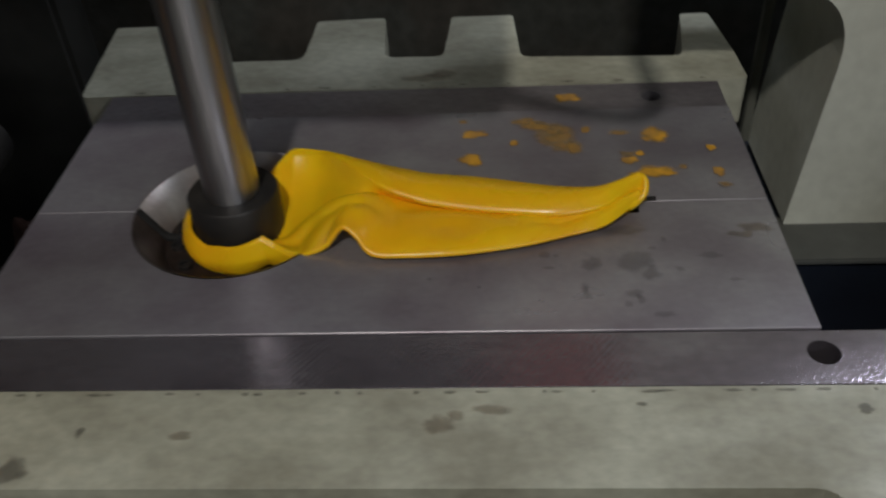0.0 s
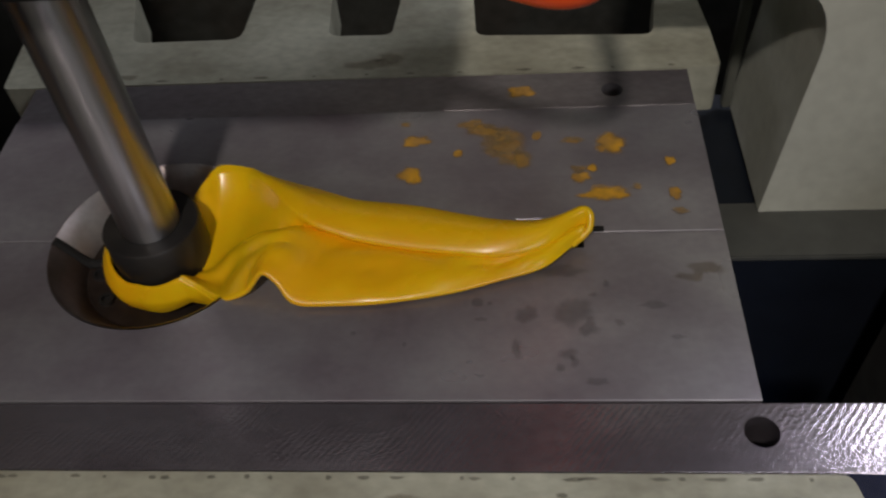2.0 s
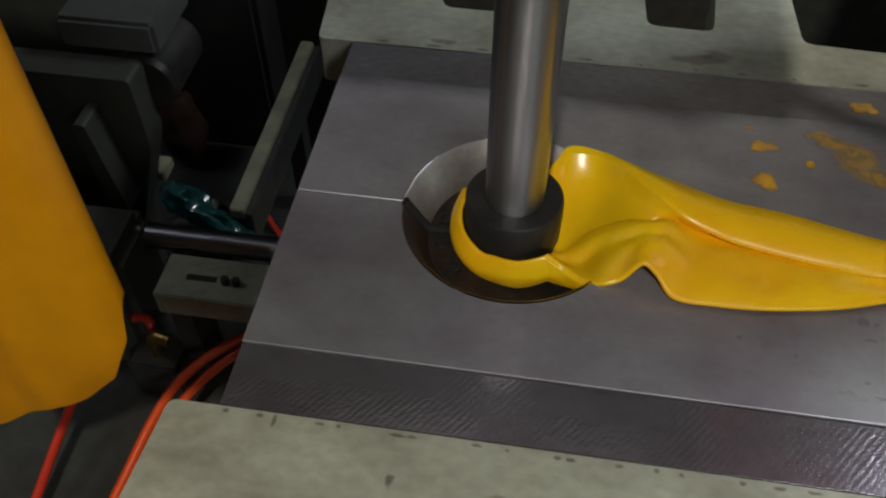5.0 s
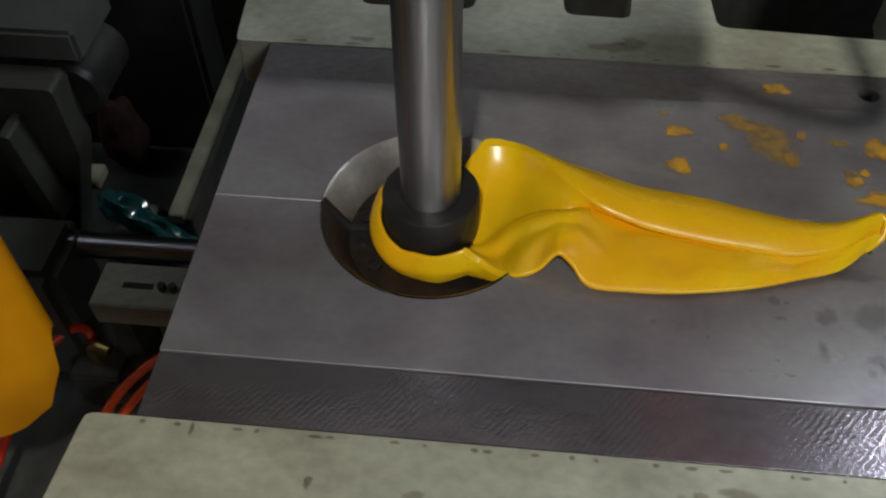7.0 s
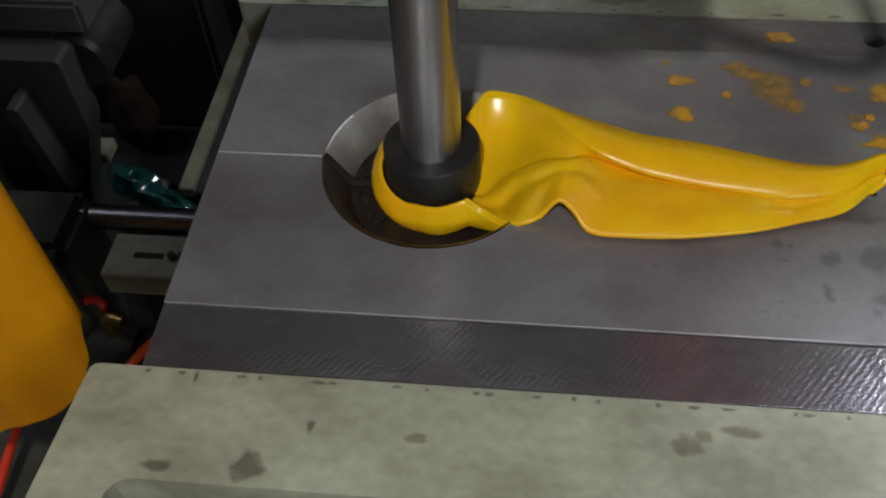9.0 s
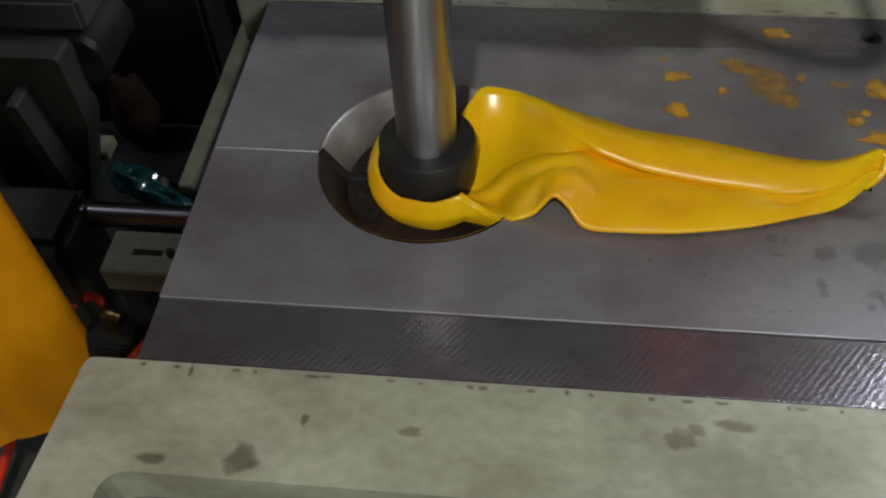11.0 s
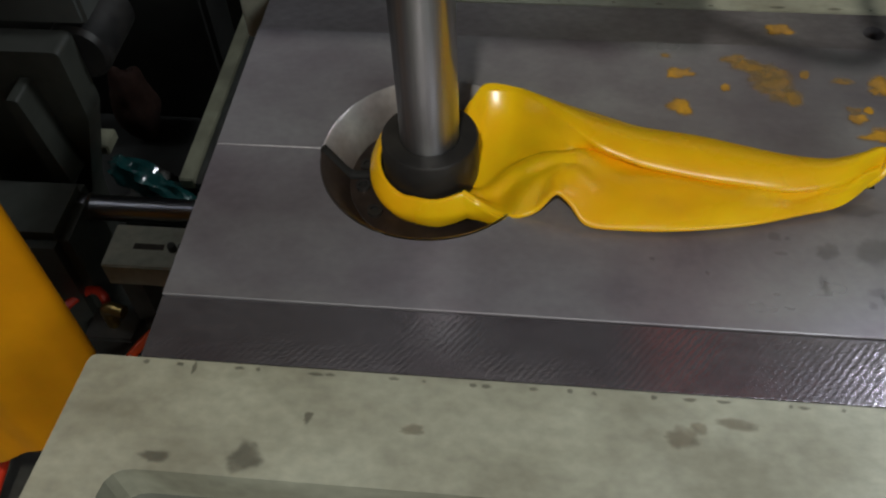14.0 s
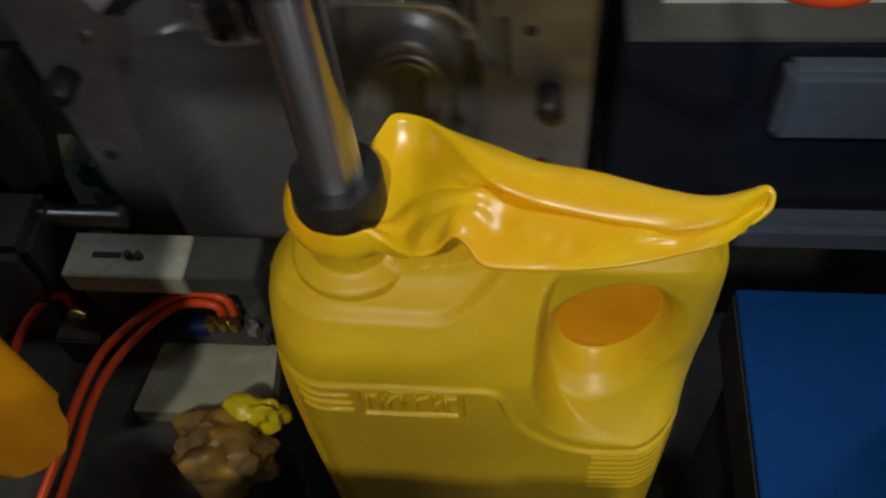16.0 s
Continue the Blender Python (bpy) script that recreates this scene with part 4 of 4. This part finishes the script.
# Out of view; added only to brighten the steel's reflection.
part("reflector_panel", box(0.1, 0.75, 0.488, 0.4995, 0.27, 0.62, 0.003), CREAM, rack, "unseen cream panel added for the steel to reflect")
part("panel", box(-0.2, 0.9, 0.52, 0.56, -1.0, 0.3), DARK, rack)
# Out of view; added to give the bar its pink reflection.
part("guard", box(0.27, 0.44, 0.59, 0.65, 0.5, 1.2, 0.01), RED, rack, "unseen red panel added for its reflection in the bar")

tagged(obj("footing_plate", box(-0.118, -0.06, 0.285, 0.385, -0.42, -0.404, 0.002), OLIVE), "olive-cream painted steel footing plate, colour darkened for shade", "plate")
# Added for an unidentified dim brown glow; the dimness is in its colour.
tagged(obj("brown_lump", crumple(-0.297, 0.42, -0.372, 0.026, 0.022, 0.048, 12, 0.3, 1.5, -1.0), DIM_LUMP, True), "unidentified orange-brown lump, colour darkened to look unlit", "rag")

# the next tube of soft plastic, sinking from the die
parison = thing("parison", (-0.15, -0.05, 0.7), "hanging tube of soft orange-yellow plastic", "plastic tube")
bmp = bmesh.new()
rows = []
for k in range(73):
    a = radians(-185 + 190 * k / 72)
    flute = 1 + 0.24 * math.sin(a * 5 + 0.6) + 0.1 * math.sin(a * 11)
    x, y = -0.147 + 0.081 * math.cos(a) * (1 + 0.01 * math.sin(a * 7)), -0.072 + 0.02 * math.sin(a) * flute
    low = float(np.interp(x, np.array([-0.24, -0.222, -0.18, -0.141, -0.116, -0.108, -0.097, -0.083, -0.073, -0.07]) + 0.004, [-0.243, -0.236, -0.209, -0.174, -0.153, -0.148, -0.148, -0.138, -0.112, -0.086]))
    zs = np.r_[low, low + 0.001, np.linspace(low + 0.006, low + 0.06, 6), np.linspace(low + 0.1, 0.7, 8)]
    rows.append([bmp.verts.new((x, y, z)) for z in zs])
for p, q in zip(rows, rows[1:]):
    for k in range(len(p) - 1):
        bmp.faces.new((p[k], p[k + 1], q[k + 1], q[k]))
thicken(part("tube", bmp, ORANGE, parison, "", True), 0.004)
part("die_lip", lathe([(0.06, 0.66), (0.1, 0.66), (0.1, 0.72), (0.0, 0.72)], Matrix.Translation((-0.15, -0.072, 0.0)), n=40), BLACKST, parison, "", True)


# ---- smears, stains and chips ----
def blot(x, y, rx, ry, z, seed, height=0.00025):
    """A thin uneven patch lying on a surface."""
    bm = bmesh.new()
    cover = bm.verts.layers.float.new("cover")
    n = 28
    top = bm.verts.new((x, y, z + height))
    top[cover] = 1.0
    mid, rim = [], []
    for k in range(n):
        a = 2 * math.pi * k / n
        w = 1 + 0.45 * noise.noise(Vector((math.cos(a) * 1.3 + seed, math.sin(a) * 1.3, seed * 0.7))) + 0.2 * noise.noise(Vector((math.cos(a) * 4, math.sin(a) * 4 + seed, 0)))
        mid.append(bm.verts.new((x + rx * 0.75 * w * math.cos(a), y + ry * 0.75 * w * math.sin(a), z + height)))
        rim.append(bm.verts.new((x + rx * 1.25 * w * math.cos(a), y + ry * 1.25 * w * math.sin(a), z + height)))
        mid[-1][cover] = 0.55
    for k in range(n):
        j = (k + 1) % n
        bm.faces.new((top, mid[k], mid[j]))
        bm.faces.new((mid[k], rim[k], rim[j], mid[j]))
    return bm


def blots(spots, z, material, parent, name, label):
    for k, (x, y, rx, ry) in enumerate(spots):
        part(name, blot(x, y, rx * 1.15, ry * 1.15, z, k * 3.7 + rx * 900, 0.0002 + 0.00004 * k), material, parent, label, True)


blots(((0.219, 0.063, 0.0055, 0.0035), (0.218, 0.038, 0.0045, 0.005), (0.24, 0.054, 0.002, 0.0025), (0.279, 0.065, 0.002, 0.0025), (0.315, 0.058, 0.007, 0.0055),
       (0.305, 0.041, 0.002, 0.002), (0.299, 0.035, 0.0035, 0.003), (0.31, 0.024, 0.0095, 0.0045), (0.342, 0.045, 0.002, 0.0025), (0.342, 0.023, 0.0025, 0.0035)), 0.0, SPOT, back, "smear", "dried orange-yellow plastic smear")
blots(((0.265, 0.0555, 0.009, 0.0105), (0.2605, 0.064, 0.0075, 0.008), (0.253, 0.0705, 0.0075, 0.0042), (0.2465, 0.0752, 0.006, 0.003), (0.2715, 0.049, 0.004, 0.006), (0.213, 0.076, 0.0025, 0.0015), (0.297, 0.061, 0.006, 0.0022), (0.2985, 0.0405, 0.003, 0.0025),
       (0.279, 0.0655, 0.0018, 0.003), (0.325, 0.028, 0.002, 0.002), (0.343, 0.012, 0.003, 0.002)), 0.0, SMEAR, back, "smear", "pale dried plastic smear")
blots(((0.272, 0.101, 0.006, 0.004),), -0.0009, SPOT, back, "smear", "dried orange-yellow plastic smear")
blots(((0.2515, -0.039, 0.0022, 0.002), (0.2565, -0.04, 0.0012, 0.001), (0.253, -0.048, 0.0022, 0.001), (0.272, -0.046, 0.0038, 0.0042), (0.291, -0.045, 0.0075, 0.0062), (0.297, -0.053, 0.004, 0.004),
       (0.268, -0.0635, 0.0016, 0.0042), (0.2885, -0.066, 0.0036, 0.0026), (0.2905, -0.0695, 0.0015, 0.0025), (0.285, -0.0725, 0.0018, 0.0018), (0.2985, -0.079, 0.0042, 0.0014), (0.287, -0.023, 0.0085, 0.003),
       (0.3, -0.036, 0.002, 0.0011), (0.306, -0.03, 0.0011, 0.002), (0.325, -0.042, 0.0052, 0.0017), (0.333, -0.058, 0.0025, 0.001), (0.31, -0.051, 0.0022, 0.0016), (0.2, -0.055, 0.001, 0.001), (0.222, -0.061, 0.0008, 0.001)), 0.0, STAIN, front, "oil_stain", "dark oil stain")
blots(((0.349, -0.022, 0.006, 0.003), (0.342, -0.027, 0.005, 0.002)), 0.0, RUST, front, "rust_stain", "brown rust stain")
blots(((0.051, -0.156, 0.005, 0.005), (0.019, -0.158, 0.005, 0.002), (0.071, -0.138, 0.0015, 0.0025), (0.283, -0.126, 0.002, 0.001), (0.364, -0.129, 0.0025, 0.002), (0.023, -0.1205, 0.0008, 0.0025)), -0.0005, DIRT, plat_f, "grime", "dark grime patch")
blots(((0.207, -0.135, 0.005, 0.004), (0.213, -0.131, 0.003, 0.002), (0.226, -0.128, 0.007, 0.002), (0.11, -0.14, 0.004, 0.002)), -0.0005, RUST, plat_f, "rust_stain", "brown worn patch in the paint")
rng = random.Random(4)
for k in range(26):
    x = 0.0 + 0.38 * (k + rng.random()) / 26
    part("paint_chip", blot(x, -0.1192 - 0.0006 * rng.random(), 0.0008 + 0.0035 * rng.random() ** 2, 0.0008, -0.0005, k * 1.9), DIRT, plat_f, "chip in the paint along the edge", True)
    if k % 2:
        part("paint_chip", blot(x * 0.95, 0.1192 + 0.0006 * rng.random(), 0.001 + 0.004 * rng.random() ** 2, 0.0009, -0.0005, k * 2.3), DIRT, plat_b, "chip in the paint along the edge", True)
blots(((0.189, 0.128, 0.012, 0.004), (0.2, 0.133, 0.007, 0.004), (0.05, 0.124, 0.006, 0.002)), -0.0005, RUST, plat_b, "rust_stain", "brown rust stain on the paint")


def motions():
    gap = [(0.0, 0.0), (14.0, 0.0), (14.1, 0.001), (14.2, 0.009), (14.3, 0.020), (14.5, 0.044), (14.7, 0.068), (14.9, 0.090), (15.1, 0.113), (15.4, 0.135), (15.6, 0.142), (16.0, 0.142)]
    shift = [(0.0, 0.0), (15.6, 0.0), (15.7, -0.015), (15.8, -0.046), (15.9, -0.088), (16.0, -0.132)]
    times = sorted({t for t, _ in gap + shift})
    dy, dx = np.interp(times, *zip(*gap)), np.interp(times, *zip(*shift))
    far = np.interp(times, *zip(*[(t, y) for t, y in gap if t < 15.2] + [(15.4, 0.155), (15.6, 0.18), (15.8, 0.195), (16.0, 0.2)]))
    for ob, way in ((back, dy), (plat_b, dy), (side, dy), (front, -far), (plat_f, -far), (piston, 0 * dy)):
        home = ob.location.copy()
        walk(ob, [(t, pose(home.x + x, home.y + y, home.z)) for t, x, y in zip(times, dx, way)])
    home = parison.location.copy()
    # the flash droops a little once the mould no longer carries it
    pivot = Matrix.Translation((0.119, -0.02, 0.0))
    droop = [(0.0, 0.0), (14.3, 0.0), (14.9, 1.6), (15.5, 2.4), (16.0, 2.5)]
    walk(flash, [(t, pivot @ pose(0, 0, -0.0004 * a, 0.8 * a, a, 0) @ pivot.inverted()) for t, a in droop])
    sink = [(0.0, 0.125), (3.5, 0.098), (4.2, 0.089), (6.5, 0.078), (7.0, 0.072), (9.0, 0.046), (12.0, 0.02), (14.6, 0.0), (16.0, -0.012)]
    # Sideways offsets that fit the tube's edge to the camera's view.
    view_shift = np.interp([t for t, _ in sink], [0, 4, 8, 9, 12, 14.6, 16], [0.006, 0.006, 0.009, 0.009, 0.004, 0.001, 0.004])
    walk(parison, [(t, pose(home.x + x, home.y, home.z + z)) for (t, z), x in zip(sink, view_shift)])


motions()
